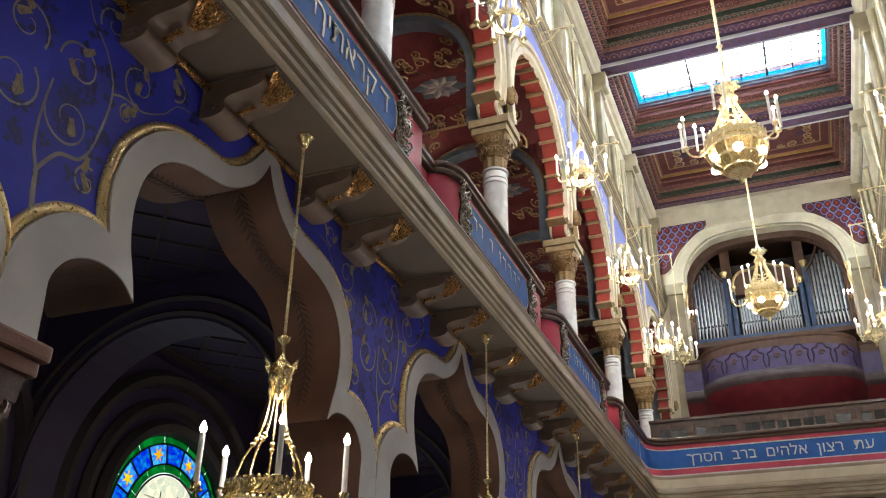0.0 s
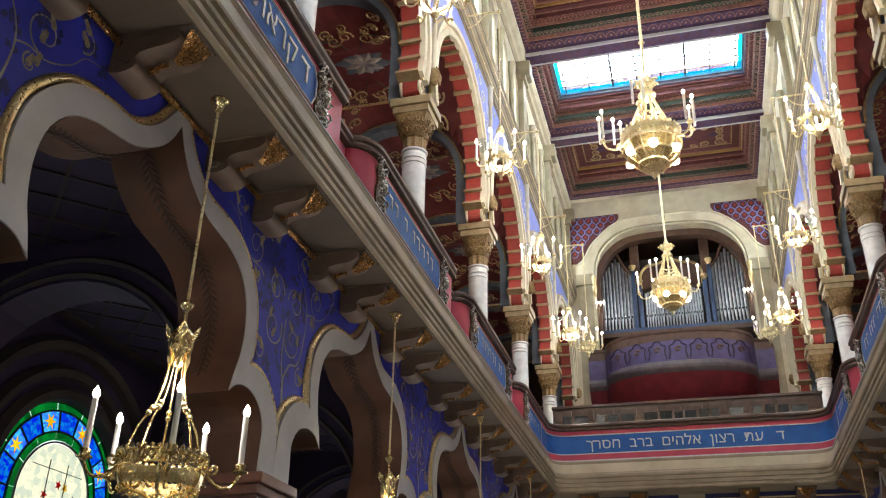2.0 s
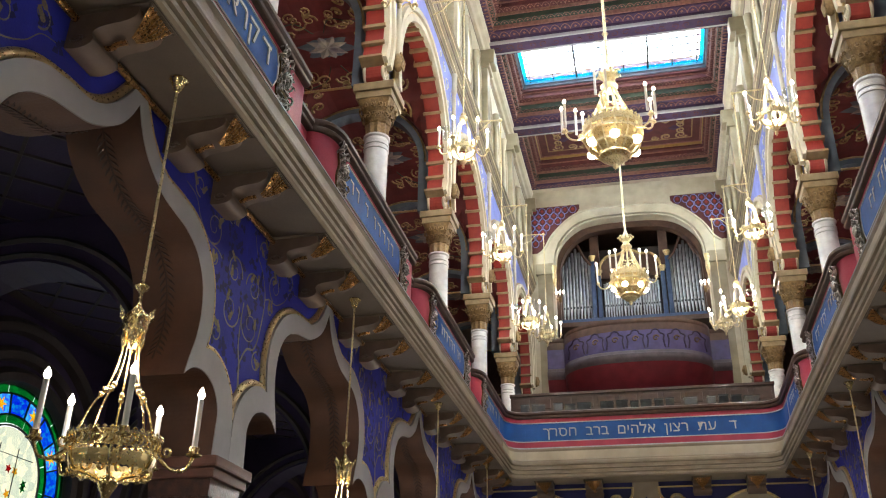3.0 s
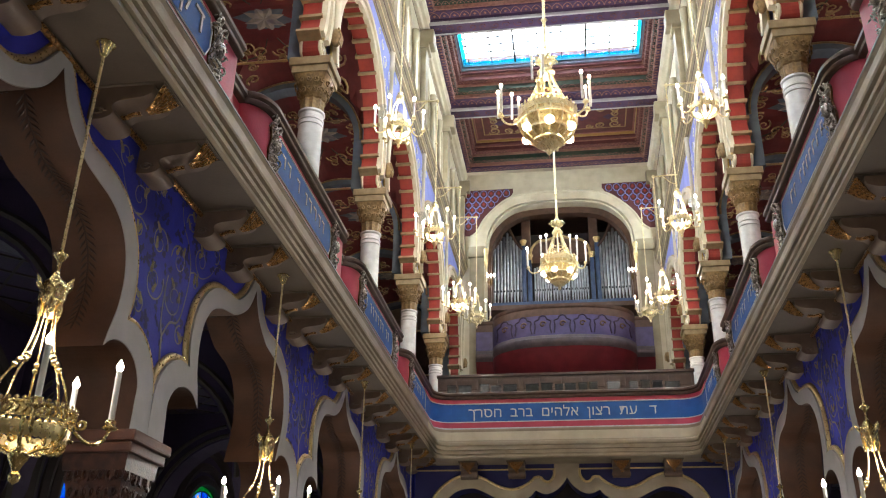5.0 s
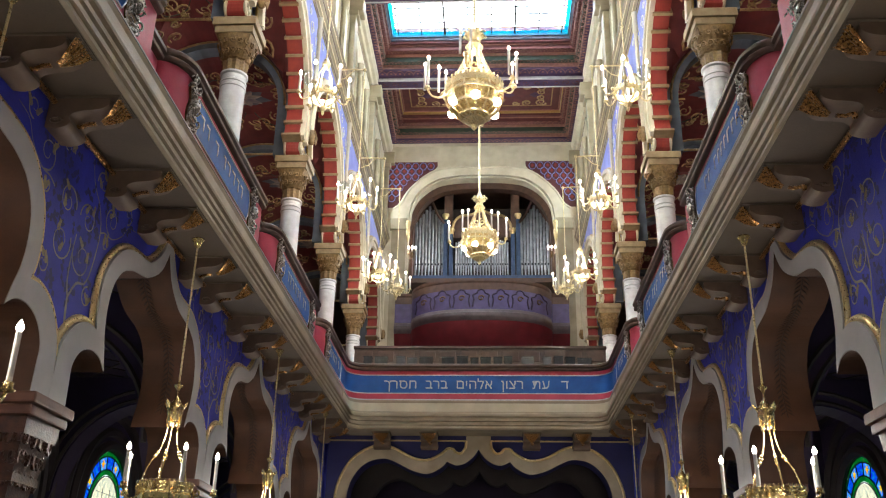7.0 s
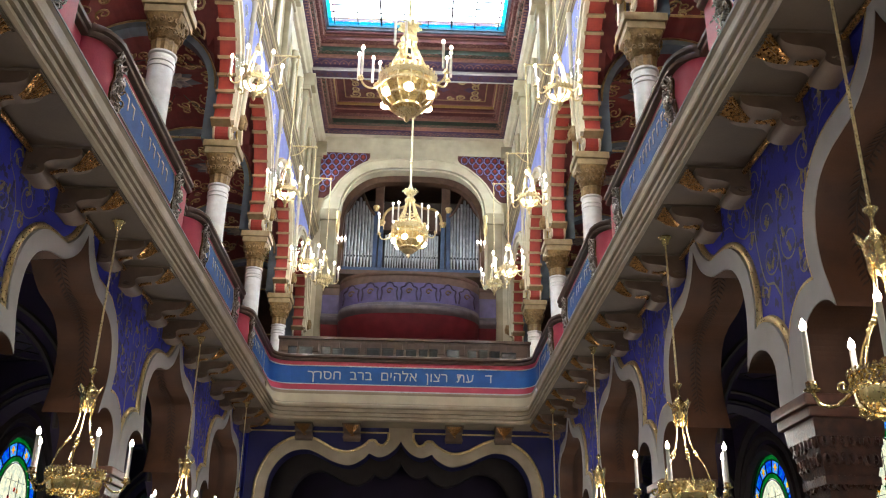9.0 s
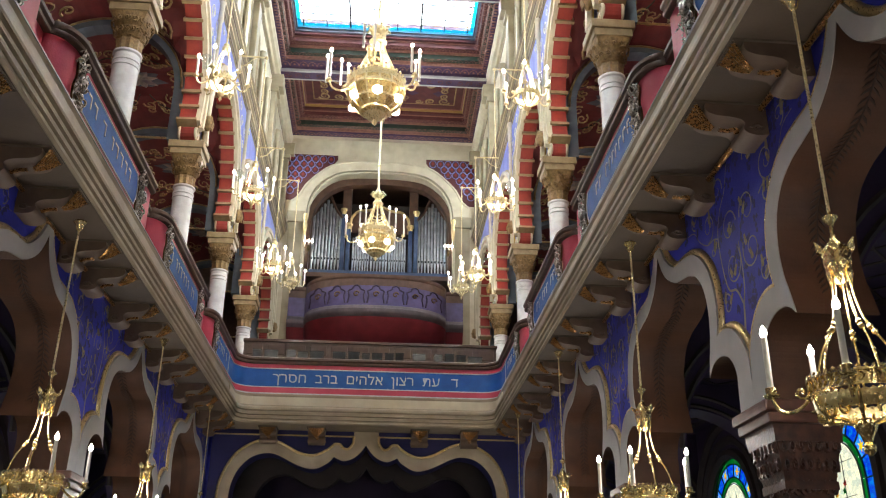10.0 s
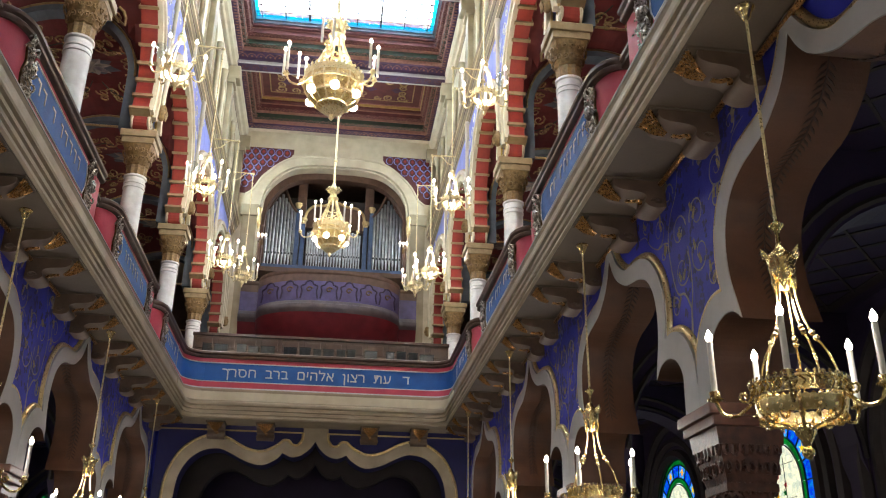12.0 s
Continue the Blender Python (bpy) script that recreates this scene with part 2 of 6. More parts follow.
def tube(bm, pts, r, seg=6, flat=None):
    """A round bar along points; r a number or one for each point."""
    pts = [Vector(p) for p in pts]
    radii = r if isinstance(r, (list, tuple)) else [r] * len(pts)
    rings, side = [], None
    for i, p in enumerate(pts):
        d = (pts[min(i + 1, len(pts) - 1)] - pts[max(i - 1, 0)]).normalized()
        if side is None or abs(side.dot(d)) > 0.95:
            side = d.orthogonal().normalized()
        side = (side - d * side.dot(d)).normalized()
        up = d.cross(side)
        rings.append([bm.verts.new(p + radii[i] * (math.cos(2 * math.pi * k / seg) * side + math.sin(2 * math.pi * k / seg) * up)) for k in range(seg)])
    for a, b in zip(rings, rings[1:]):
        for k in range(seg):
            bm.faces.new((a[k], a[(k + 1) % seg], b[(k + 1) % seg], b[k]))
    bm.faces.new(rings[0][::-1])
    bm.faces.new(rings[-1])
    return bm


def flatten(bm, s, face, keep=0.12):
    """Press a painted ornament flat against a side wall's face."""
    for v in bm.verts:
        v.co.x = s * (face + (s * v.co.x - face) * keep)
    return bm


def smooth_path(points, n=6):
    """Catmull-Rom through 2D or 3D points."""
    pts = [Vector((*p, 0)) if len(p) == 2 else Vector(p) for p in points]
    out = []
    for i in range(len(pts) - 1):
        p0, p1, p2, p3 = pts[max(i - 1, 0)], pts[i], pts[i + 1], pts[min(i + 2, len(pts) - 1)]
        for k in range(n):
            t = k / n
            out.append(0.5 * (2 * p1 + (p2 - p0) * t + (2 * p0 - 5 * p1 + 4 * p2 - p3) * t * t + (3 * p1 - p0 - 3 * p2 + p3) * t ** 3))
    out.append(pts[-1])
    return [tuple(v[:len(points[0])]) for v in out]


def ball(bm, at, r, seg=8, stretch=1.0):
    return lathe(bm, [(r * math.sin(math.pi * i / seg), -r * stretch * math.cos(math.pi * i / seg)) for i in range(seg + 1)], seg, at)


def sweep_y(bm, profile, y0, y1, s=1):
    """A moulding: profile of (x, z), run along y."""
    return prism(bm, profile, lambda u, v, d: (s * u, d, v), y0, y1)


def sweep_x(bm, profile, x0, x1):
    """A moulding: profile of (y, z), run along x."""
    return prism(bm, profile, lambda u, v, d: (d, u, v), x0, x1)


# ---- outer shell ----
bm = bmesh.new()
box(bm, -XO - 0.4, XO + 0.4, -4.4, 33, -0.3, 0)
solo("floor", bm, FLOOR, "worn brown stone floor of the nave", "floor", kind="structure")
bm = bmesh.new()
box(bm, -XO - 0.4, XO + 0.4, -4.4, -4.0, 0, 19)
solo("wall_east", bm, CREAM, "plain cream plaster wall", "wall", kind="structure")
bm = bmesh.new()
box(bm, -XO - 0.4, XO + 0.4, 33, 33.4, 0, 19)
solo("wall_behind_organ", bm, CASEWOOD, "dark wall behind the organ", "wall", kind="structure")
bm = bmesh.new()
box(bm, -XO - 0.4, XO + 0.4, -4.4, 33.4, 19.6, 19.9)
solo("roof", bm, CREAM, "roof over the nave", "roof", kind="structure")

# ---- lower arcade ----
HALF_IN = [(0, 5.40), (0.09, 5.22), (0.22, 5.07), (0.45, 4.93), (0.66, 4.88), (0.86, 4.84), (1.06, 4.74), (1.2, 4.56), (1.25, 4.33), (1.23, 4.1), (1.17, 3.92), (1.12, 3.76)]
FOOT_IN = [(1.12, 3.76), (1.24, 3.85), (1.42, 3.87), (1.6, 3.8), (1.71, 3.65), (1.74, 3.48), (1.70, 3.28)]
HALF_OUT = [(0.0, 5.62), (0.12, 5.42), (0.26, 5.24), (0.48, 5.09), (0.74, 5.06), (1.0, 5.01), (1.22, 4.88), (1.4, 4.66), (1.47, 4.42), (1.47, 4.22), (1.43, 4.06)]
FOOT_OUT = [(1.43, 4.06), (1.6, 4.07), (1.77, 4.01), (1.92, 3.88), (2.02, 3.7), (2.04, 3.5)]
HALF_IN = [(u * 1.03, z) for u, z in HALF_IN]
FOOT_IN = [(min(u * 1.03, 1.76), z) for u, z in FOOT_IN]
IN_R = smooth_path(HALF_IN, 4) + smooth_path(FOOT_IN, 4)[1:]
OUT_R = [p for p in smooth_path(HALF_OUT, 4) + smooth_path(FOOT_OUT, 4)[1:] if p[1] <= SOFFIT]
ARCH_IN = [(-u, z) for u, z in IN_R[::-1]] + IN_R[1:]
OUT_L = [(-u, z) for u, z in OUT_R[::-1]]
H = P / 2
THICK = 0.62
YW = YE + 0.62
BRACKETS = (-1.44, -0.63, 0.63, 1.44)


def leaf(bm, at, along, across, length, width, lift):
    """A small raised pointed leaf."""
    a, c, n = Vector(along).normalized(), Vector(across).normalized(), Vector(lift)
    at = Vector(at)
    v = [bm.verts.new(p) for p in (at, at + a * length * 0.45 + c * width, at + a * length, at + a * length * 0.45 - c * width, at + a * length * 0.5 + n)]
    for i in range(4):
        bm.faces.new((v[i], v[(i + 1) % 4], v[4]))
    return bm


def spiral(cu, cv, r, turns, start, hand, n=26):
    return [(cu + r * (1 - 0.82 * i / n) * math.cos(start + hand * turns * 2 * math.pi * i / n), cv + r * (1 - 0.82 * i / n) * math.sin(start + hand * turns * 2 * math.pi * i / n)) for i in range(n + 1)]


def arch_bay(y, s, index):
    """One bay of the lower arcade: blue wall, grey foiled arch band, gilt bead, stencilled soffit and painted vine."""
    bay = thing("arcade_bay", "deep blue painted wall bay with a grey foiled arch and gilt bead", "wall", "lower arcade bays", "structure", pose(0, y, 0))
    to3 = lambda u, v, d: (s * d, u, v)
    back = XW + 0.06
    bm = bmesh.new()
    for sign in (-1, 1):
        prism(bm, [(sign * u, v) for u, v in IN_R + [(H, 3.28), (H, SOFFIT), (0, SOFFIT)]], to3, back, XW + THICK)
    part("wall", bm, BROWN, bay, "brown plaster arch core")
    bm = bmesh.new()
    for sign in (-1, 1):
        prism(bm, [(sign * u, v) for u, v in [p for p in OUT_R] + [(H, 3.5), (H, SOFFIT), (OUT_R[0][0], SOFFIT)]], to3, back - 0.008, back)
    part("blue_field", bm, BLUE, bay, "ultramarine painted wall field")
    bm = bmesh.new()
    edge = OUT_R[::-1]
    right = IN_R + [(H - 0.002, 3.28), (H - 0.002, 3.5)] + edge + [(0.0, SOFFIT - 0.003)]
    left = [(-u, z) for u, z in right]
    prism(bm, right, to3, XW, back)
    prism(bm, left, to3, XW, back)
    part("arch_band", bm, BAND, bay, "smooth grey foiled arch band")
    for path in (OUT_R, OUT_L):
        bm = bmesh.new()
        tube(bm, [to3(u + (0.03 if u > 0 else -0.03), v + 0.02, back - 0.016) for u, v in path], 0.036, 8)
        part("gilt_bead", bm, GILT, bay, "worn gilt bead moulding", 50)
    # brown soffit with a stencilled ear of wheat
    bm = bmesh.new()
    inner = []
    for i, (u, v) in enumerate(ARCH_IN):
        (ua, va), (ub, vb) = ARCH_IN[max(0, i - 1)], ARCH_IN[min(len(ARCH_IN) - 1, i + 1)]
        run = math.hypot(ub - ua, vb - va)
        inner.append((u + 0.007 * (vb - va) / run, v - 0.007 * (ub - ua) / run))
    strip(bm, inner, to3, XW + 0.004, XW + THICK - 0.02)
    part("soffit", bm, BROWN, bay, "brown arch soffit with stencilled wheat")
    bm = bmesh.new()
    for sign in (-1, 1):
        run = [p for p in IN_R if p[1] > 3.9]
        pts = [(sign * u * 0.985, v - 0.012) for u, v in run]
        tube(bm, [to3(u, v, XW + THICK / 2) for u, v in pts], 0.006, 4)
        for i in range(3, len(pts) - 2, 1):
            d = Vector(to3(*pts[i], 0)) - Vector(to3(*pts[i - 1], 0))
            for side in (-1, 1):
                leaf(bm, to3(*pts[i], XW + THICK / 2), d * 1.0 + Vector((s * side * 0.05, 0, 0)), (s * 1, 0, 0), 0.11, 0.016, (0, -sign * 0.008, -0.006))
    part("wheat_stencil", bm, WHEAT, bay, "gold stencilled wheat ears")
    # painted vine: a trunk on the pier line that forks into scrolls, with ears and shadowed leaves
    rnd = random.Random(index * 7 + (3 if s > 0 else 0))
    face = back - 0.0095
    for sign in (-1, 1):
        bm = bmesh.new()
        runs = [([(0.13, 3.88), (0.1, 4.03), (0.08, 4.17)], 0.03, 0.024),
                ([(0.08, 4.17), (0.19, 4.33), (0.34, 4.39), (0.42, 4.58), (0.46, 4.92), (0.36, 5.14), (0.2, 5.28), (0.1, 5.48)], 0.02, 0.007),
                ([(0.08, 4.17), (0.03, 4.3), (0.02, 4.5), (0.04, 4.72)], 0.02, 0.011),
                ([(0.46, 4.92), (0.56, 4.96), (0.72, 4.97), (0.9, 5.08), (1.02, 5.22), (1.2, 5.26)], 0.011, 0.005)]
        runs = [([(H - d, z) for d, z in pts], 0.72 * t0, 0.72 * t1) for pts, t0, t1 in (runs if sign < 0 else runs[3:])]
        for pts, t0, t1 in runs:
            path = smooth_path(pts, 6)
            tube(bm, [to3(sign * u, v, face) for u, v in path], [t0 + (t1 - t0) * i / (len(path) - 1) for i in range(len(path))], 5)
        curls = [(0.2, 4.56, 0.18, 1.35, 2.6, 1), (0.2, 4.92, 0.16, 1.3, 3.4, -1), (0.66, 5.12, 0.15, 1.3, -1.6, -1), (0.41, 4.28, 0.1, 1.2, 1.6, 1), (0.98, 5.34, 0.1, 1.1, -1.8, 1), (0.36, 5.36, 0.12, 1.2, 3.6, -1), (0.6, 4.86, 0.07, 0.9, 2.0, 1)]
        curls = [(H - d, z, r, turn, math.pi - st, -hand) for d, z, r, turn, st, hand in curls]
        for cu, cv, r, turn, st, hand in curls:
            sp = spiral(cu, cv, r, turn, st + rnd.uniform(-0.4, 0.4), hand)
            tube(bm, [to3(sign * u, v, face) for u, v in sp], [0.0095 - 0.00022 * i for i in range(len(sp))], 5)
        flatten(bm, s, face)
        part("vine_scroll", bm, VINE, bay, "faded pale painted vine scrolls")
        bm = bmesh.new()
        for cu, cv, r, turn, st, hand in curls:
            for k in range(2):
                ang = rnd.uniform(0, 6.28)
                u, v = cu + r * 0.55 * math.cos(ang), cv + r * 0.55 * math.sin(ang)
                tilt = rnd.uniform(0.6, 2.6)
                for q in range(5):
                    uu, vv = u + 0.022 * q * math.cos(tilt), v + 0.022 * q * math.sin(tilt)
                    for w in (-0.6, 0.6):
                        leaf(bm, to3(sign * uu, vv, face - 0.002), to3(sign * math.cos(tilt + w), math.sin(tilt + w), 0), to3(-sign * math.sin(tilt + w), math.cos(tilt + w), 0), 0.05 * (1 - 0.1 * q), 0.012, (-s * 0.004, 0, 0))
        part("painted_ears", bm, LEAFPAINT, bay, "ochre painted leaf ears")
        bm = bmesh.new()
        for _ in range(110):
            u, v = rnd.uniform(0.7, H - 0.03), rnd.uniform(4.1, 5.5)
            if (v < 5.14 and u < 1.56) or (v < 4.2 and u < 1.85):
                continue
            for q in range(3):
                ang = rnd.uniform(0, 6.28)
                leaf(bm, to3(sign * u, v, back - 0.0095), to3(sign * math.cos(ang), math.sin(ang), 0), to3(-sign * math.sin(ang), math.cos(ang), 0), rnd.uniform(0.045, 0.085), 0.026, (-s * 0.001, 0, 0))
        part("painted_leaves", bm, SHADOWLEAF, bay, "dark painted leaves")
    return bay


def pier(y, s):
    """A pier with a carved capital under the arches."""
    p = thing("pier", "reddish brown stone pier with a carved foliage capital", "pier", "lower arcade piers", "structure", pose(s * (XW + 0.27), y, 0))
    bm = bmesh.new()
    lathe(bm, [(0.32, 0), (0.32, 0.3), (0.23, 0.38), (0.21, 2.35), (0.24, 2.38), (0.24, 2.44)], 8)
    part("shaft", bm, DARKSTONE, p)
    bm = bmesh.new()
    for z0, z1, a, b in ((2.44, 2.64, 0.27, 0.31), (2.64, 2.70, 0.36, 0.36), (2.70, 2.98, 0.34, 0.43), (2.98, 3.11, 0.45, 0.47)):
        lo, hi = [[bm.verts.new((sx * w * 0.57, sy * w * 0.58, z)) for sx, sy in ((-1, -1), (1, -1), (1, 1), (-1, 1))] for w, z in ((a, z0), (b, z1))]
        bm.faces.new(lo[::-1]), bm.faces.new(hi)
        for i in range(4):
            bm.faces.new((lo[i], lo[(i + 1) % 4], hi[(i + 1) % 4], hi[i]))
    cap = part("capital", bm, DARKSTONE, p)
    bm = bmesh.new()
    rnd = random.Random(5)
    for ax in range(4):
        rot = Matrix.Rotation(ax * math.pi / 2, 3, "Z")
        for row, (zz, off) in enumerate(((2.66, 0.335), (2.82, 0.385), (2.95, 0.43))):
            for i in range(7):
                u = (-0.33 + 0.11 * i) * (0.85 + 0.1 * row)
                sp = spiral(u, zz, 0.058, 1.3, rnd.uniform(0, 6), rnd.choice((-1, 1)), 12)
                flat = [rot @ Vector((a, -off + 0.004, b)) for a, b in sp]
                tube(bm, [(p.x * 0.57, p.y * 0.58, p.z) for p in flat], 0.016, 4)
    part("carved_foliage", bm, DARKSTONE, cap, "deeply carved scrolling foliage")
    bm = bmesh.new()
    box(bm, -0.305, 0.305, -0.31, 0.31, 3.11, 3.19, 0.015)
    box(bm, -0.335, 0.335, -0.345, 0.345, 3.19, 3.279, 0.02)
    part("abacus", bm, REDSLAB, p, "plain brown abacus slab")
    return p


for s in (-1, 1):
    for k in range(-1, 4):
        arch_bay(C0 + k * P + 0.04, s, k + 2)
    for y in PIERS:
        if y < 19.85:
            pier(y + 0.05, s)
    bm = bmesh.new()
    box(bm, s * XW, s * (XW + THICK), YW + 0.5, YB, 0, SOFFIT)
    solo("wall_west_part_1" if s < 0 else "wall_west_part_2", bm, BLUE, "blue painted wall under the end gallery", "wall", kind="structure")

# ---- galleries: soffit, cornice, parapet ----
CORNICE = [(XW + 0.08, SOFFIT), (2.66, SOFFIT), (2.64, 5.575), (2.64, 5.60), (2.655, 5.605), (2.655, 5.63), (2.625, 5.64), (2.62, 5.68), (2.65, 5.685), (2.65, 5.71), (2.615, 5.725), (2.61, 5.76), (2.64, 5.765), (2.64, 5.80), (2.605, 5.815), (2.598, 5.84), (2.60, 5.87), (2.625, 5.90), (2.69, 5.915), (2.70, 6.10), (2.685, 6.14), (2.685, 6.165), (2.77, 6.18), (XW + 0.08, 6.18)]


NICHES = [y + 0.16 for y in PIERS]


def recess(dy):
    """How far the parapet stands back beside a column."""
    a = abs(dy)
    flat, span = (0.40, 0.36) if dy > 0 else (0.28, 0.03)
    if a < flat:
        return 0.24
    if a < flat + span:
        t = 1 - (a - flat) / span
        return 0.24 * (1 - math.sqrt(max(0, 1 - t * t)))
    return 0.0


def parapet_line(y0, y1):
    ys = [y0]
    for py in NICHES:
        for d in (-0.31, -0.3, -0.292, -0.286, -0.282, -0.28, -0.276, 0, 0.395, 0.4, 0.404, 0.414, 0.432, 0.46, 0.5, 0.56, 0.64, 0.7, 0.76):
            if y0 < py + d < y1:
                ys.append(py + d)
    ys.append(y1)
    return [(y, max(recess(y - py) for py in NICHES)) for y in ys]


def run_profile(bm, profile, line, s):
    """Sweep (x, z) along a line of (y, setback)."""
    rings = [[bm.verts.new((s * (x + back), y, z)) for x, z in profile] for y, back in line]
    n = len(profile)
    for a, b in zip(rings, rings[1:]):
        for i in range(n):
            bm.faces.new((a[i], a[(i + 1) % n], b[(i + 1) % n], b[i]))
    bm.faces.new(rings[0][::-1]), bm.faces.new(rings[-1])
    return bm


RAIL = [(2.74, 6.815), (2.72, 6.83), (2.715, 6.86), (2.735, 6.88), (2.70, 6.905), (2.70, 6.945), (2.73, 6.965), (2.96, 6.965), (2.96, 6.815)]
LINE = parapet_line(-3.9, YE + 0.04)
for s in (-1, 1):
    g = thing("gallery_front_north" if s < 0 else "gallery_front_south", "taupe gallery cornice under a crimson panelled parapet", "gallery", "side galleries", "structure")
    bm = bmesh.new()
    sweep_y(bm, CORNICE, -3.95, YE + 0.45, s)
    part("cornice", bm, TAUPE, g, "stepped taupe cornice moulding")
    bm = bmesh.new()
    box(bm, s * 2.679, s * 2.69, -3.94, YE - 0.36, 6.143, 6.163)
    part("edge_line", bm, BAND, g, "pale line along the cornice edge")
    bm = bmesh.new()
    run_profile(bm, [(2.78, 6.17), (2.78, 6.82), (2.90, 6.82), (2.90, 6.17)], LINE, s)
    part("parapet", bm, PINK, g, "crimson painted parapet", 40)
    bm = bmesh.new()
    run_profile(bm, RAIL, LINE, s)
    part("handrail", bm, WOOD, g, "dark varnished wooden handrail", 40)
    bm = bmesh.new()
    box(bm, s * 2.8, s * XO, -3.95, YB + 4, 5.98, 6.06)
    solo("gallery_floor", bm, WOOD, "dark gallery floor", "floor", kind="structure")
    bm = bmesh.new()
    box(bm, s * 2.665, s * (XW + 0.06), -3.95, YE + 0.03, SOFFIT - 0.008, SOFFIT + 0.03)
    part("soffit", bm, SOFF, g, "plain brownish gallery soffit, darkened for shade")

def bend(bm, profile, s, r=0.34, n=10):
    """Sweep (x, z) round the rounded corner between a side gallery and the end gallery, with a short run along the side."""
    stations = [(1.0, 0.0, -0.62)] + [(math.cos(math.pi / 2 * i / n), math.sin(math.pi / 2 * i / n), 0.0) for i in range(n + 1)]
    cx, cy = 2.7 - r, YE - r
    rings = []
    for c, t, back in stations:
        rings.append([bm.verts.new((s * (cx + (r + x - 2.7) * c), cy + (r + x - 2.7) * t + back, z)) for x, z in profile])
    k = len(profile)
    for a, b in zip(rings, rings[1:]):
        for i in range(k):
            bm.faces.new((a[i], a[(i + 1) % k], b[(i + 1) % k], b[i]))
    bm.faces.new(rings[0][::-1]), bm.faces.new(rings[-1])
    return bm


g = thing("end_gallery_front", "blue inscribed end gallery front over a taupe cornice with a band lightened to cream", "gallery", "", "structure")
WEST = [(YE + (x - 2.7), z) for x, z in CORNICE]
bm = bmesh.new()
sweep_x(bm, [(y if y < YE + 0.4 else YE + 0.62, z + 0.003 if z == SOFFIT else z) for y, z in WEST], -2.745, 2.745)
part("cornice", bm, TAUPE, g, "stepped taupe cornice with its lit band in cream")
bm = bmesh.new()
box(bm, -2.84, 2.84, YE + 0.08, YE + 0.2, 6.17, 6.82)
part("parapet", bm, PANEL, g, "deep blue painted front")
for z0, z1, mat, d in ((6.21, 6.325, PINK, 0.012), (6.735, 6.815, PINK, 0.012), (6.325, 6.345, LETTER, 0.016), (6.715, 6.735, LETTER, 0.016), (6.185, 6.21, LETTER, 0.016)):
    bm = bmesh.new()
    box(bm, -2.83, 2.83, YE + 0.08 - d, YE + 0.081, z0, z1)
    part("stripe", bm, mat, g)
# same moulding as on the sides; cream stands in for stronger light here
bm = bmesh.new()
box(bm, -2.7, 2.7, YE - 0.016, YE + 0.081, 5.925, 6.105)
part("cream_band", bm, CREAM, g, "cornice band under the inscription, cream for the light on it")
BENDS = [("cornice_bend", [(min(x, 2.95), z) for x, z in CORNICE], TAUPE), ("cream_bend", [(2.682, 5.925), (2.682, 6.105), (2.9, 6.105), (2.9, 5.925)], CREAM), ("blue_bend", [(2.777, 6.17), (2.777, 6.82), (2.9, 6.82), (2.9, 6.17)], PANEL), ("rail_bend", [(x - 0.002, z) for x, z in RAIL], WOOD)]
BENDS += [("stripe_bend", [(2.78 - d, z0), (2.78 - d, z1), (2.8, z1), (2.8, z0)], mat) for z0, z1, mat, d in ((6.21, 6.325, PINK, 0.014), (6.735, 6.815, PINK, 0.014), (6.325, 6.345, LETTER, 0.018), (6.715, 6.735, LETTER, 0.018), (6.185, 6.21, LETTER, 0.018))]
for s in (-1, 1):
    for name, prof, mat in BENDS:
        bm = bmesh.new()
        bend(bm, prof, s)
        part(name, bm, mat, g, "", 40)
bm = bmesh.new()
sweep_x(bm, [(YE + (x - 2.7), z) for x, z in RAIL], -2.9, 2.9)
part("handrail", bm, WOOD, g, "dark varnished wooden handrail")
bm = bmesh.new()
box(bm, -3.3, 3.3, YE + 0.2, YB + 1, 5.9, 6.06)
solo("end_gallery_floor", bm, WOOD, "dark floor of the end gallery", "floor", kind="structure")

# ---- wall under the end gallery, with a wide foiled arch ----
west = thing("wall_under_gallery", "blue wall with a wide foiled arch under the gallery, both toned for shade", "wall", "", "structure")
W_OUT = smooth_path([(0.26, 5.44), (0.27, 5.3), (0.36, 5.18), (0.47, 5.19), (0.55, 5.27), (0.66, 5.27)], 4) + smooth_path([(0.66, 5.27), (0.8, 5.15), (1.08, 5.03), (1.4, 5.08), (1.75, 5.26), (2.04, 5.33), (2.38, 5.25), (2.72, 4.98), (2.94, 4.52), (2.99, 4.1), (3.0, 3.2)], 4)[1:]
W_IN = smooth_path([(0.0, 5.27), (0.1, 5.12), (0.27, 4.98), (0.47, 4.93), (0.66, 5.01)], 4) + smooth_path([(0.66, 5.01), (0.78, 4.88), (1.06, 4.75), (1.4, 4.82), (1.75, 4.99), (2.0, 5.06), (2.34, 4.98), (2.62, 4.69), (2.75, 4.23), (2.76, 3.2)], 4)[1:]
w_in = [(-u, z) for u, z in W_IN[::-1]] + W_IN[1:]
w_out = W_OUT
to_w = lambda u, v, d: (u, d, v)
bm = bmesh.new()
prism(bm, [(-3.2, 0.0), (w_in[0][0], 0.0)] + w_in + [(w_in[-1][0], 0.0), (3.2, 0.0), (3.2, SOFFIT), (-3.2, SOFFIT)], to_w, YW, YW + 0.5)
part("wall", bm, SHADEBLUE, west)
# taupe instead of the arcade's grey: the dim light is in the colour
bm = bmesh.new()
half = [p for p in w_in if p[0] >= 0]
right = half + [(2.76, 0.02), (3.0, 0.02)] + w_out[::-1] + [(0.26, SOFFIT - 0.004), (0.0, SOFFIT - 0.004)]
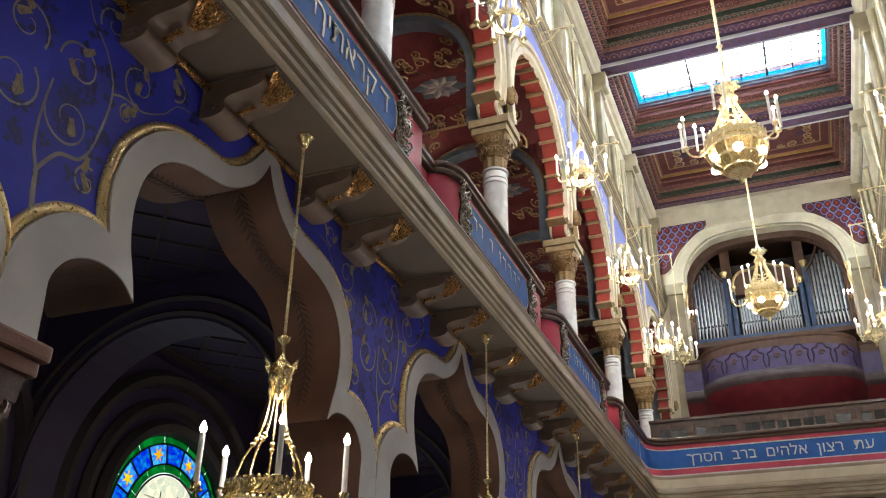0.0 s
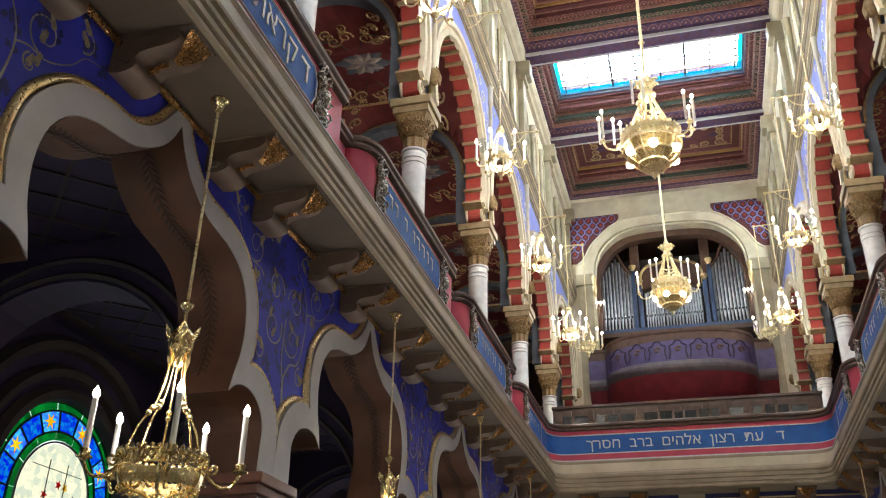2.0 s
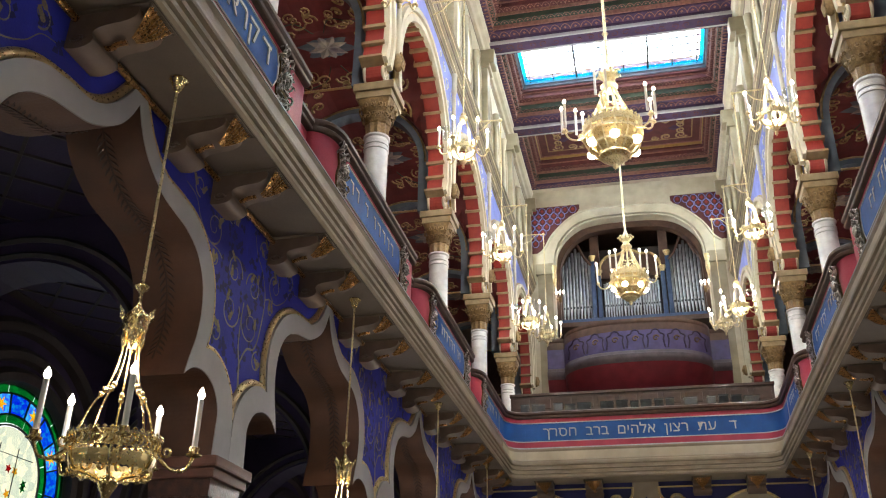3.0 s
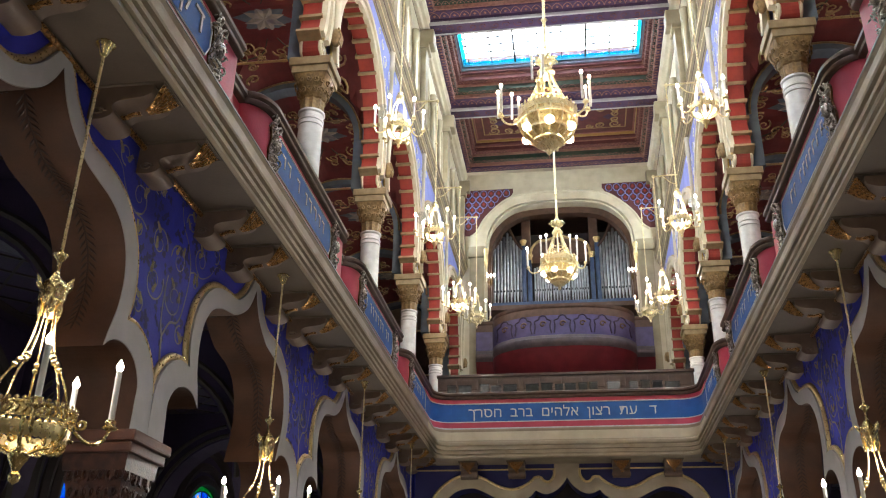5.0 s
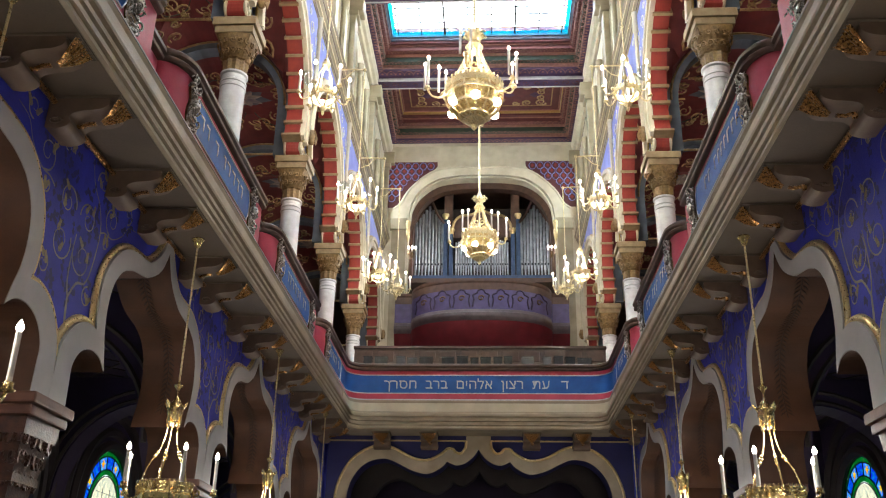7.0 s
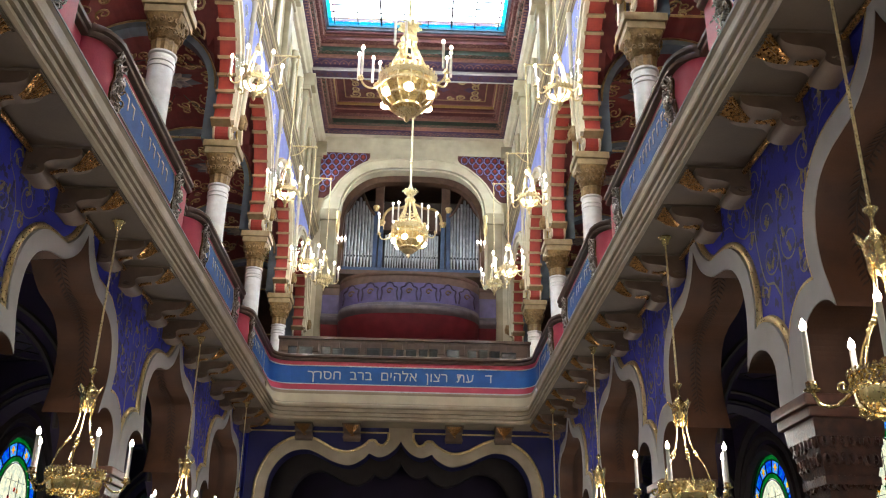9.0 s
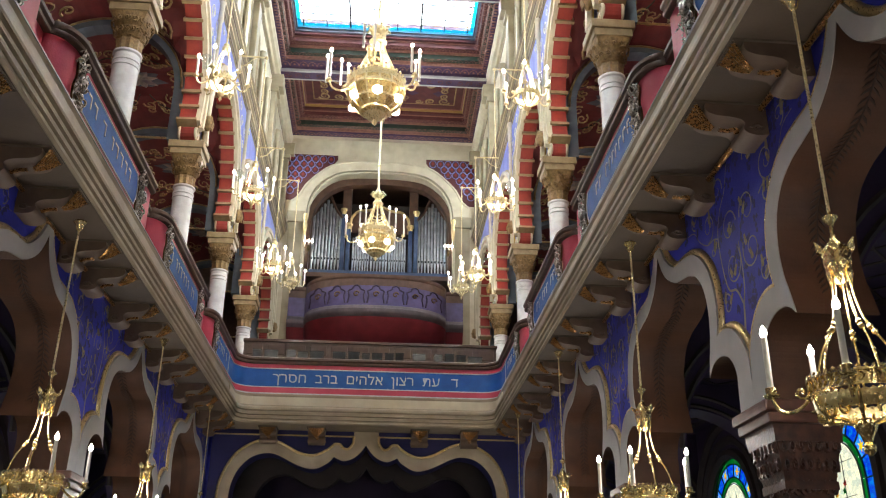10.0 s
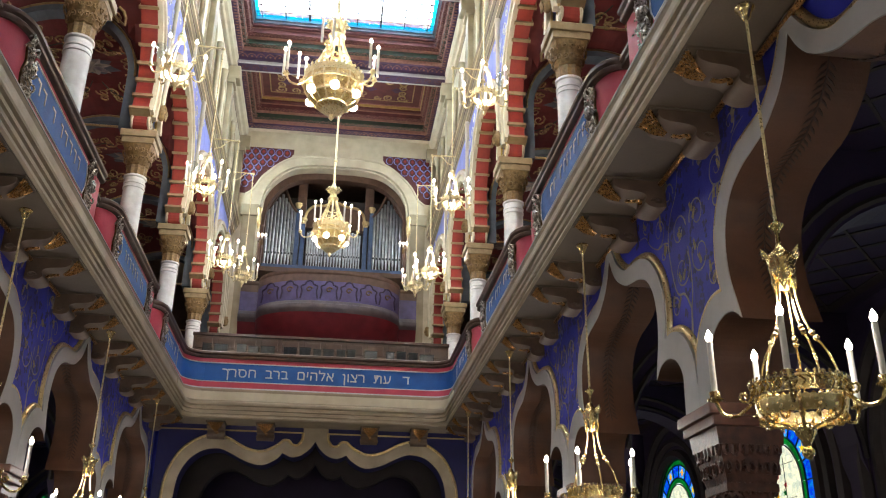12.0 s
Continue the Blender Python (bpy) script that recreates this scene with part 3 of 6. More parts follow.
right = [(min(u, 3.15), z) for u, z in right]
prism(bm, right, to_w, YW - 0.06, YW)
prism(bm, [(-u, z) for u, z in right], to_w, YW - 0.06, YW)
part("arch_band", bm, TAUPE, west, "thick arch band, taupe for the dim light")
for sign in (-1, 1):
    bm = bmesh.new()
    tube(bm, [to_w(sign * min(u, 3.15), z, YW - 0.05) for u, z in w_out], 0.03, 8)
    part("gilt_bead", bm, GILT, west, "thin gilt bead", 50)
bm = bmesh.new()
box(bm, -3.2, 3.2, YW - 0.02, YW, 5.43, 5.46)
part("gilt_line", bm, GILT, west)
# a second, deeper arch in the vestibule; the darkness there is in the wall colours
bm = bmesh.new()
v_in = [(u * 0.92, z - 0.12) for u, z in w_in]
prism(bm, [(-3.2, 0.0), (v_in[0][0], 0.0)] + v_in + [(v_in[-1][0], 0.0), (3.2, 0.0), (3.2, SOFFIT), (-3.2, SOFFIT)], to_w, YW + 1.9, YW + 2.2)
solo("vestibule_arch_wall", bm, AISLEBAND, "inner arch wall of the vestibule, darkened for shade", "wall", kind="structure")
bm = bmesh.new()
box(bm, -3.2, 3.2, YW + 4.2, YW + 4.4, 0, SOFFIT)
solo("vestibule_back_wall", bm, AISLE, "wall at the back of the vestibule, darkened for shade", "wall", kind="structure")

# ---- brackets under the gallery ----
def bracket(name="bracket"):
    """A scrolled console with a gilt leaf, at the origin, reaching along +x towards the nave (x = 0 at the wall)."""
    b = thing(name, "taupe scrolled console bracket with a gilt acanthus leaf", "bracket", "gallery brackets")
    w = 0.15
    prof = smooth_path([(0, -0.42), (0.06, -0.44), (0.115, -0.41), (0.135, -0.35), (0.125, -0.28), (0.15, -0.225), (0.21, -0.2), (0.27, -0.19), (0.32, -0.15), (0.335, -0.09), (0.33, -0.03)], 3) + [(0.36, -0.03), (0.36, 0), (0, 0)]
    bm = bmesh.new()
    prism(bm, prof, lambda u, v, d: (u * 1.3, d, v), -w, w)
    part("console", bm, BRACKET, b, "", 35)
    bm = bmesh.new()
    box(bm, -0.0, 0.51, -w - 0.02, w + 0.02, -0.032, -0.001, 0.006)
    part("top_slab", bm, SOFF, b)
    # gilt leaf spreading under the nose
    bm = bmesh.new()
    for i in range(-3, 4):
        tip = (0.495, i * 0.04, -0.035)
        path = smooth_path([(0.345, i * 0.008, -0.246), (0.385, i * 0.016, -0.215), (0.435, i * 0.028, -0.15), (0.465, i * 0.035, -0.09), tip], 4)
        tube(bm, path, [0.009 + 0.0006 * k for k in range(len(path))], 5)
    tube(bm, smooth_path([(0.17, 0, -0.3), (0.19, 0.03, -0.262), (0.24, 0, -0.262), (0.3, 0, -0.255)], 4), 0.024, 6)
    part("gilt_leaf", bm, COPPER, b, "tarnished gilt acanthus leaf", 50)
    bm = bmesh.new()
    tube(bm, [(0.5, -0.155, -0.04), (0.5, 0.155, -0.04)], 0.008, 5)
    for i in range(9):
        ball(bm, (0.502, -0.148 + i * 0.037, -0.04), 0.014, 5)
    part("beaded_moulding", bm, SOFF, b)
    for side in (-1, 1):
        bm = bmesh.new()
        sp = spiral(0.075, -0.34, 0.05, 1.4, 0, 1, 14)
        tube(bm, [(u, side * (w + 0.004), v) for u, v in sp], 0.012, 5)
        part("scroll", bm, BRACKET, b)
    for me in {c.data for c in b.children}:
        me.transform(Matrix.Diagonal((1.13, 1.0, 0.66, 1.0)))
    return b


for s in (-1, 1):
    bm = bmesh.new()
    tube(bm, [(s * (XW + 0.01), -3.9, SOFFIT - 0.05), (s * (XW + 0.01), YE + 0.5, SOFFIT - 0.05)], 0.026, 8)
    solo("trim_gilt_rod", bm, COPPER, "tarnished gilt rod moulding under the gallery", "trim", kind="structure", smooth=50)
first = bracket()
first.matrix_basis = pose(XW + 0.05, C0 + 0.63, SOFFIT - 0.002, 0, 0, 180)
spots = []
for s in (-1, 1):
    for k in range(-2, 4):
        for off in BRACKETS:
            y = C0 + k * P + off
            if y < YE + 0.3:
                spots.append((s, y))
for s, y in spots:
    if (s, y) != (1, C0 + 0.63):
        copy_thing(first, pose(s * (XW + 0.05), y, SOFFIT - 0.002, 0, 0, 180 if s > 0 else 0))
for x in (-2.03, -1.03, 1.11, 2.15):
    b = copy_thing(first, pose(x, YW - 0.062, SOFFIT - 0.004, 0, 0, -90))
    b.scale = (0.72, 1.15, 1.1)

# ---- upper arcade ----
AC, AR = 10.75, 1.68          # arch centre height and radius
UTH = 0.34                    # wall thickness
SPRING = 9.86


def arc(r, a0, a1, n):
    return [(r * math.sin(a0 + (a1 - a0) * i / n), AC + r * math.cos(a0 + (a1 - a0) * i / n)) for i in range(n + 1)]


LEG = math.pi - math.acos((AC - SPRING - 0.32) / AR)


def gallery_column():
    c = thing("gallery_column", "white marble column with a tan carved foliage capital", "column", "upper arcade columns")
    bm = bmesh.new()
    lathe(bm, [(0.27, 6.06), (0.27, 6.2), (0.24, 6.24), (0.25, 6.3), (0.183, 6.36), (0.178, 8.78), (0.19, 8.79), (0.19, 8.82), (0.178, 8.83), (0.178, 8.86), (0.19, 8.87), (0.19, 8.9), (0.178, 8.91), (0.178, 8.98), (0.2, 9.0), (0.2, 9.03)], 24)
    part("shaft", bm, MARBLE, c, "polished white marble shaft", 40)
    bm = bmesh.new()
    n = 20
    rings = []
    for z, r in ((9.03, 0.165), (9.06, 0.172), (9.22, 0.178), (9.24, 0.2)):
        rings.append([bm.verts.new((r * (1 + 0.06 * (-1) ** i) * math.cos(2 * math.pi * i / n), r * (1 + 0.06 * (-1) ** i) * math.sin(2 * math.pi * i / n), z)) for i in range(n)])
    for p, q in zip(rings, rings[1:]):
        for i in range(n):
            bm.faces.new((p[i], p[(i + 1) % n], q[(i + 1) % n], q[i]))
    part("fluted_neck", bm, STONE, c)
    bm = bmesh.new()
    prof = [(0.18, 9.24), (0.2, 9.3), (0.215, 9.4), (0.255, 9.52), (0.275, 9.6)]
    lo = None
    for r, z in prof:
        ring = []
        for i in range(24):
            a = 2 * math.pi * i / 24
            sq = r / max(abs(math.cos(a)), abs(math.sin(a)))
            k = (z - 9.24) / 0.36
            rr = r * (1 - k) + (0.35 * r + 0.65 * sq) * k
            ring.append(bm.verts.new((rr * math.cos(a), rr * math.sin(a), z)))
        if lo:
            for i in range(24):
                bm.faces.new((lo[i], lo[(i + 1) % 24], ring[(i + 1) % 24], ring[i]))
        lo = ring
    rnd = random.Random(8)
    for i in range(16):
        a = 2 * math.pi * i / 16
        for z, r in ((9.34, 0.22), (9.48, 0.265)):
            sp = spiral(0, 0, 0.045, 1.2, rnd.uniform(0, 6), rnd.choice((-1, 1)), 8)
            t, o = Vector((-math.sin(a), math.cos(a), 0)), Vector((math.cos(a), math.sin(a), 0))
            tube(bm, [o * (r + 0.01 + 0.25 * v) + t * u + Vector((0, 0, z + v)) for u, v in sp], 0.014, 4)
    part("capital", bm, STONE, c, "tan capital carved with foliage")
    bm = bmesh.new()
    box(bm, -0.28, 0.28, -0.28, 0.28, 9.60, 9.72, 0.01)
    box(bm, -0.32, 0.32, -0.31, 0.31, 9.72, SPRING, 0.015)
    part("abacus", bm, TAN, c, "ochre stone abacus")
    return c


XC = 3.43
column = gallery_column()
column.matrix_basis = pose(-XC, PIERS[0], 0)
for s in (-1, 1):
    for y in PIERS[:-1]:
        if (s, y) != (-1, PIERS[0]):
            copy_thing(column, pose(s * XC, y, 0))


def impost(y, s):
    """The block from which two arches spring, with red scrolled ends."""
    o = thing("arch_impost", "cream impost block with red scrolled ends over a capital", "impost", "arch imposts", "structure", pose(0, y, 0))
    bm = bmesh.new()
    box(bm, s * (XU + 0.0), s * (XU + UTH - 0.01), -0.3, 0.3, SPRING + 0.3, SPRING + 0.85)
    box(bm, s * (XU + 0.0), s * (XU + UTH - 0.01), -0.2, 0.2, SPRING, SPRING + 0.3)
    part("block", bm, TAN, o)
    for sign in (-1, 1):
        bm = bmesh.new()
        pts = [(sign * (0.26 + 0.10 * math.cos(a)), SPRING + 0.17 + 0.155 * math.sin(a)) for a in [i * math.pi / 8 for i in range(16)]]
        prism(bm, pts, lambda u, v, d: (s * d, u, v), XU + 0.02, XU + UTH - 0.06)
        part("red_scroll", bm, RED, o, "brick-red scroll")
        for a, b in ((XU - 0.02, XU + 0.04), (XU + UTH - 0.07, XU + UTH - 0.01)):
            bm = bmesh.new()
            tube(bm, [(s * (a + b) / 2, u, v) for u, v in spiral(sign * 0.26, SPRING + 0.17, 0.16, 1.6, 1.2, sign, 22)], 0.028, 6)
            part("scroll_rim", bm, CREAM, o, "", 50)
    # slim shaft and mask in front, between two archivolts
    bm = bmesh.new()
    lathe(bm, [(0.03, 10.55), (0.045, 10.6), (0.04, 12.7), (0.06, 12.75), (0.05, 12.95), (0.06, 13.2)], 10, (s * (XU - 0.1), 0, 0))
    part("wall_shaft", bm, CREAM, o, "slim cream wall shaft", 50)
    bm = bmesh.new()
    ball(bm, (s * (XU - 0.12), 0, 10.4), 0.09, 8, 1.9)
    for i in range(5):
        tube(bm, [(s * (XU - 0.19), (i - 2) * 0.03, 10.26), (s * (XU - 0.215), (i - 2) * 0.022, 10.4), (s * (XU - 0.17), (i - 2) * 0.03, 10.54)], 0.014, 5)
    part("boss", bm, STONE, o, "carved scroll boss", 50)
    return o


NV = 19
STEP = 2 * LEG / NV


def ring_block(r0, r1, a0, a1, x0, x1, n=3):
    bm = bmesh.new()
    pts = [(r1 * math.sin(a0 + (a1 - a0) * i / n), r1 * math.cos(a0 + (a1 - a0) * i / n)) for i in range(n + 1)] + [(r0 * math.sin(a1 - (a1 - a0) * i / n), r0 * math.cos(a1 - (a1 - a0) * i / n)) for i in range(n + 1)]
    return prism(bm, pts, lambda u, v, d: (d, u, v), x0, x1)


RED_BLOCK = mesh_of("voussoir", ring_block(AR + 0.02, AR + 0.2, -STEP * 0.41, STEP * 0.41, 0.02, UTH - 0.025), RED)
CREAM_BLOCK = mesh_of("voussoir_divider", ring_block(AR - 0.045, AR + 0.2, -STEP * 0.085, STEP * 0.085, -0.01, UTH + 0.012), TAN)


def upper_bay(y, s):
    o = thing("upper_arcade_bay", "round arch with red voussoirs, cream archivolt and lilac spandrels", "wall", "upper arcade bays", "structure", pose(0, y, 0))
    to3 = lambda u, v, d: (s * d, u, v)
    bm = bmesh.new()
    for sign in (-1, 1):
        curve = [(sign * u, v) for u, v in arc(AR + 0.2, 0, LEG, 18)]
        prism(bm, curve + [(sign * H, curve[-1][1]), (sign * H, 13.3), (0, 13.3)], to3, XU, XU + UTH)
    part("spandrel_wall", bm, LILAC, o, "lilac-blue painted spandrel")
    for r0, r1, d, mat in ((AR + 0.0, AR + 0.12, 0.07, CREAM), (AR + 0.12, AR + 0.17, 0.04, GILT), (AR + 0.17, AR + 0.27, 0.1, CREAM), (AR + 0.27, AR + 0.31, 0.03, GOLDLINE)):
        bm = bmesh.new()
        pts = [(u, v) for u, v in arc(r1, -LEG, LEG, 44)] + arc(r0, LEG, -LEG, 44)
        pts = [(max(-H + 0.004, min(H - 0.004, u)), v) for u, v in pts]
        prism(bm, pts, to3, XU - d, XU + 0.02)
        part("archivolt", bm, mat, o, "cream archivolt ring" if mat is CREAM else "gilt archivolt line")
    for i in range(NV):
        a = -LEG + STEP * (i + 0.5)
        m = Matrix.Translation((s * XU if s > 0 else -XU - UTH, 0, AC)) @ Matrix.Rotation(-a, 4, "X")
        part("voussoir", RED_BLOCK, RED, o, m=m)
    for i in range(NV + 1):
        a = -LEG + STEP * i
        m = Matrix.Translation((s * XU if s > 0 else -XU - UTH, 0, AC)) @ Matrix.Rotation(-a, 4, "X")
        part("voussoir_divider", CREAM_BLOCK, TAN, o, m=m)
    # pale painted tracery in the spandrels
    for sign in (-1, 1):
        bm = bmesh.new()
        for cu, cv, r, st in ((1.78, 12.75, 0.18, 0.3), (1.55, 13.02, 0.12, 2.0), (1.9, 12.35, 0.1, 1.0), (1.2, 13.1, 0.09, 0.5)):
            tube(bm, [to3(sign * u, v, XU - 0.004) for u, v in spiral(cu, cv, r, 1.2, st, sign, 14)], 0.014, 4)
        part("painted_scroll", bm, LETTER, o, "pale painted scrollwork")
    return o


UCORN = [(XU + UTH, 13.3), (XU - 0.03, 13.3), (XU - 0.05, 13.38), (XU - 0.09, 13.4), (XU - 0.09, 13.46), (XU - 0.13, 13.5), (XU - 0.15, 13.58), (XU - 0.19, 13.6), (XU - 0.19, 13.68), (XU - 0.22, 13.7), (XU - 0.22, 13.76), (XU - 0.16, 13.8), (XU + UTH, 13.8)]


def clerestory_bay(y, s):
    """Three round-headed windows between pilasters."""
    o = thing("clerestory_bay", "cream clerestory wall with bright round-headed windows", "wall", "clerestory bays", "structure", pose(0, y, 0))
    to3 = lambda u, v, d: (s * d, u, v)
    face = XU + 0.06
    edges = [(-1.27, 0.42), (0, 0.42), (1.27, 0.42)]
    bm = bmesh.new()
    box(bm, s * face, s * (face + 0.4), -H, H, 13.8, 14.15)
    xs = [-H] + [c + d * w for c, w in edges for d in (-1, 1)] + [H]
    for a, b in zip(xs[0::2], xs[1::2]):
        box(bm, s * face, s * (face + 0.4), a, b, 14.15, 16.9)
    for c, w in edges:
        pts = [(c - w, 15.8)] + [(c - w * math.cos(math.pi * i / 12), 15.8 + w * math.sin(math.pi * i / 12)) for i in range(1, 12)] + [(c + w, 15.8), (c + w, 16.9), (c - w, 16.9)]
        prism(bm, pts, to3, face, face + 0.4)
    part("wall", bm, CREAM, o)
    for c, w in edges:
        win = part("window", box(bmesh.new(), s * (face + 0.2), s * (face + 0.215), c - w, c + w, 14.15, 16.22), CLEARGLASS, o, "pale leaded window glass")
        bm = bmesh.new()
        for u in (c - w / 3, c + w / 3):
            box(bm, s * (face + 0.19), s * (face + 0.225), u - 0.01, u + 0.01, 14.15, 16.2)
        for v in (14.6, 15.1, 15.6):
            box(bm, s * (face + 0.192), s * (face + 0.223), c - w, c + w, v - 0.01, v + 0.01)
        part("leading", bm, LEAD, win)
        bm = bmesh.new()
        path = [(c - w - 0.05, 14.15), (c - w - 0.05, 15.8)] + [(c - (w + 0.05) * math.cos(math.pi * i / 12), 15.8 + (w + 0.05) * math.sin(math.pi * i / 12)) for i in range(1, 12)] + [(c + w + 0.05, 15.8), (c + w + 0.05, 14.15)]
        tube(bm, [to3(u, v, face - 0.005) for u, v in path], 0.045, 6)
        part("window_moulding", bm, CORNPAINT, win, "", 50)
    for u in (-0.63, 0.63):
        bm = bmesh.new()
        lathe(bm, [(0.09, 13.8), (0.09, 13.9), (0.06, 13.95), (0.055, 15.55), (0.09, 15.62), (0.11, 15.85), (0.11, 15.9)], 12, (s * (face - 0.1), u, 0))
        part("colonnette", bm, CORNPAINT, o, "slim olive cream colonnette", 50)
    return o


for s in (-1, 1):
    for k in range(-2, 6):
        upper_bay(C0 + k * P, s)
        clerestory_bay(C0 + k * P, s)
    for y in PIERS:
        impost(y, s)
    for y in PIERS:
        bm = bmesh.new()
        box(bm, s * (XU - 0.12), s * (XU + 0.1), y - 0.2, y + 0.2, 13.8, 16.3, 0.02)
        box(bm, s * (XU - 0.18), s * (XU + 0.1), y - 0.25, y + 0.25, 16.3, 16.45, 0.02)
        box(bm, s * (XU - 0.3), s * (XU + 0.1), y - 0.22, y + 0.22, 16.45, 16.9, 0.03)
        solo("clerestory_pilaster", bm, CORNPAINT, "cream pilaster with a moulded capital between windows", "pilaster", "clerestory pilasters", "structure")
    bm = bmesh.new()
    sweep_y(bm, UCORN, -3.95, YB, s)
    solo("trim_arcade_cornice", bm, CORNPAINT, "olive cream moulded cornice above the arches", "cornice", "arcade cornices", "structure")
    bm = bmesh.new()
    for z, x in ((13.43, XU - 0.094), (13.64, XU - 0.194)):
        box(bm, s * x, s * (x + 0.01), -3.95, YB - 0.01, z - 0.022, z + 0.022)
    solo("trim_gilt_lines", bm, GILT, "gilt lines along the cornice", "trim", kind="structure")
    # dark strips that draw the shadow lines between the mouldings
    bm = bmesh.new()
    for z, x, w in ((13.34, XU - 0.045, 0.025), (13.55, XU - 0.15, 0.02), (13.73, XU - 0.224, 0.016), (13.9, XU + 0.055, 0.05), (16.85, XU + 0.055, 0.03)):
        box(bm, s * x, s * (x + 0.02), -3.95, YB - 0.01, z - w, z + w)
    solo("trim_dark_lines", bm, BRACKET, "dark lines along the cornice for the shade between mouldings", "trim", kind="structure")
    bm = bmesh.new()
    sweep_y(bm, [(XU + 0.5, 16.9), (XU - 0.02, 16.9), (XU - 0.06, 16.97), (XU - 0.14, 17.0), (XU - 0.2, 17.1), (XU - 0.2, 17.2), (XU + 0.5, 17.2)], -3.95, YB, s)
    solo("trim_ceiling_cornice", bm, CREAM, "cream cornice under the ceiling", "cornice", "ceiling cornices", "structure")
    bm = bmesh.new()
    box(bm, s * 5.2, s * 5.25, -4.0, 28.5, 13.6, 17.2)
    solo("backdrop_clerestory", bm, DAYLIGHT, "bright daylight outside the windows", "backdrop", kind="structure")
    # closing strip over the side galleries
    bm = bmesh.new()
    box(bm, s * (XU + UTH - 0.002), s * (XO + 0.4), -4.0, 33, 13.35, 13.5)
    solo("gallery_roof", bm, CREAM, "roof over the side gallery", "roof", kind="structure")

# ---- nave ceiling ----
def scallops(bm, x0, y0, x1, y1, z, size, height, inward):
    """A row of thin pointed arches along an edge, lying under a ceiling band."""
    d = Vector((x1 - x0, y1 - y0, 0))
    n = max(1, round(d.length / size))
    t, q = d.normalized() * (d.length / n), Vector((*inward, 0)) * height
    for i in range(n):
        a = Vector((x0, y0, z)) + t * i
        path = smooth_path([tuple(a), tuple(a + t * 0.1 + q * 0.5), tuple(a + t * 0.3 + q * 0.85), tuple(a + t * 0.5 + q)], 2)
        tube(bm, path, size * 0.04, 4)
        path = smooth_path([tuple(a + t * 0.5 + q), tuple(a + t * 0.7 + q * 0.85), tuple(a + t * 0.9 + q * 0.5), tuple(a + t)], 2)
        tube(bm, path, size * 0.04, 4)
        leaf(bm, tuple(a + t * 0.5 + q * 0.12), tuple(q), tuple(t), height * 0.5, size * 0.16, (0, 0, -0.004))


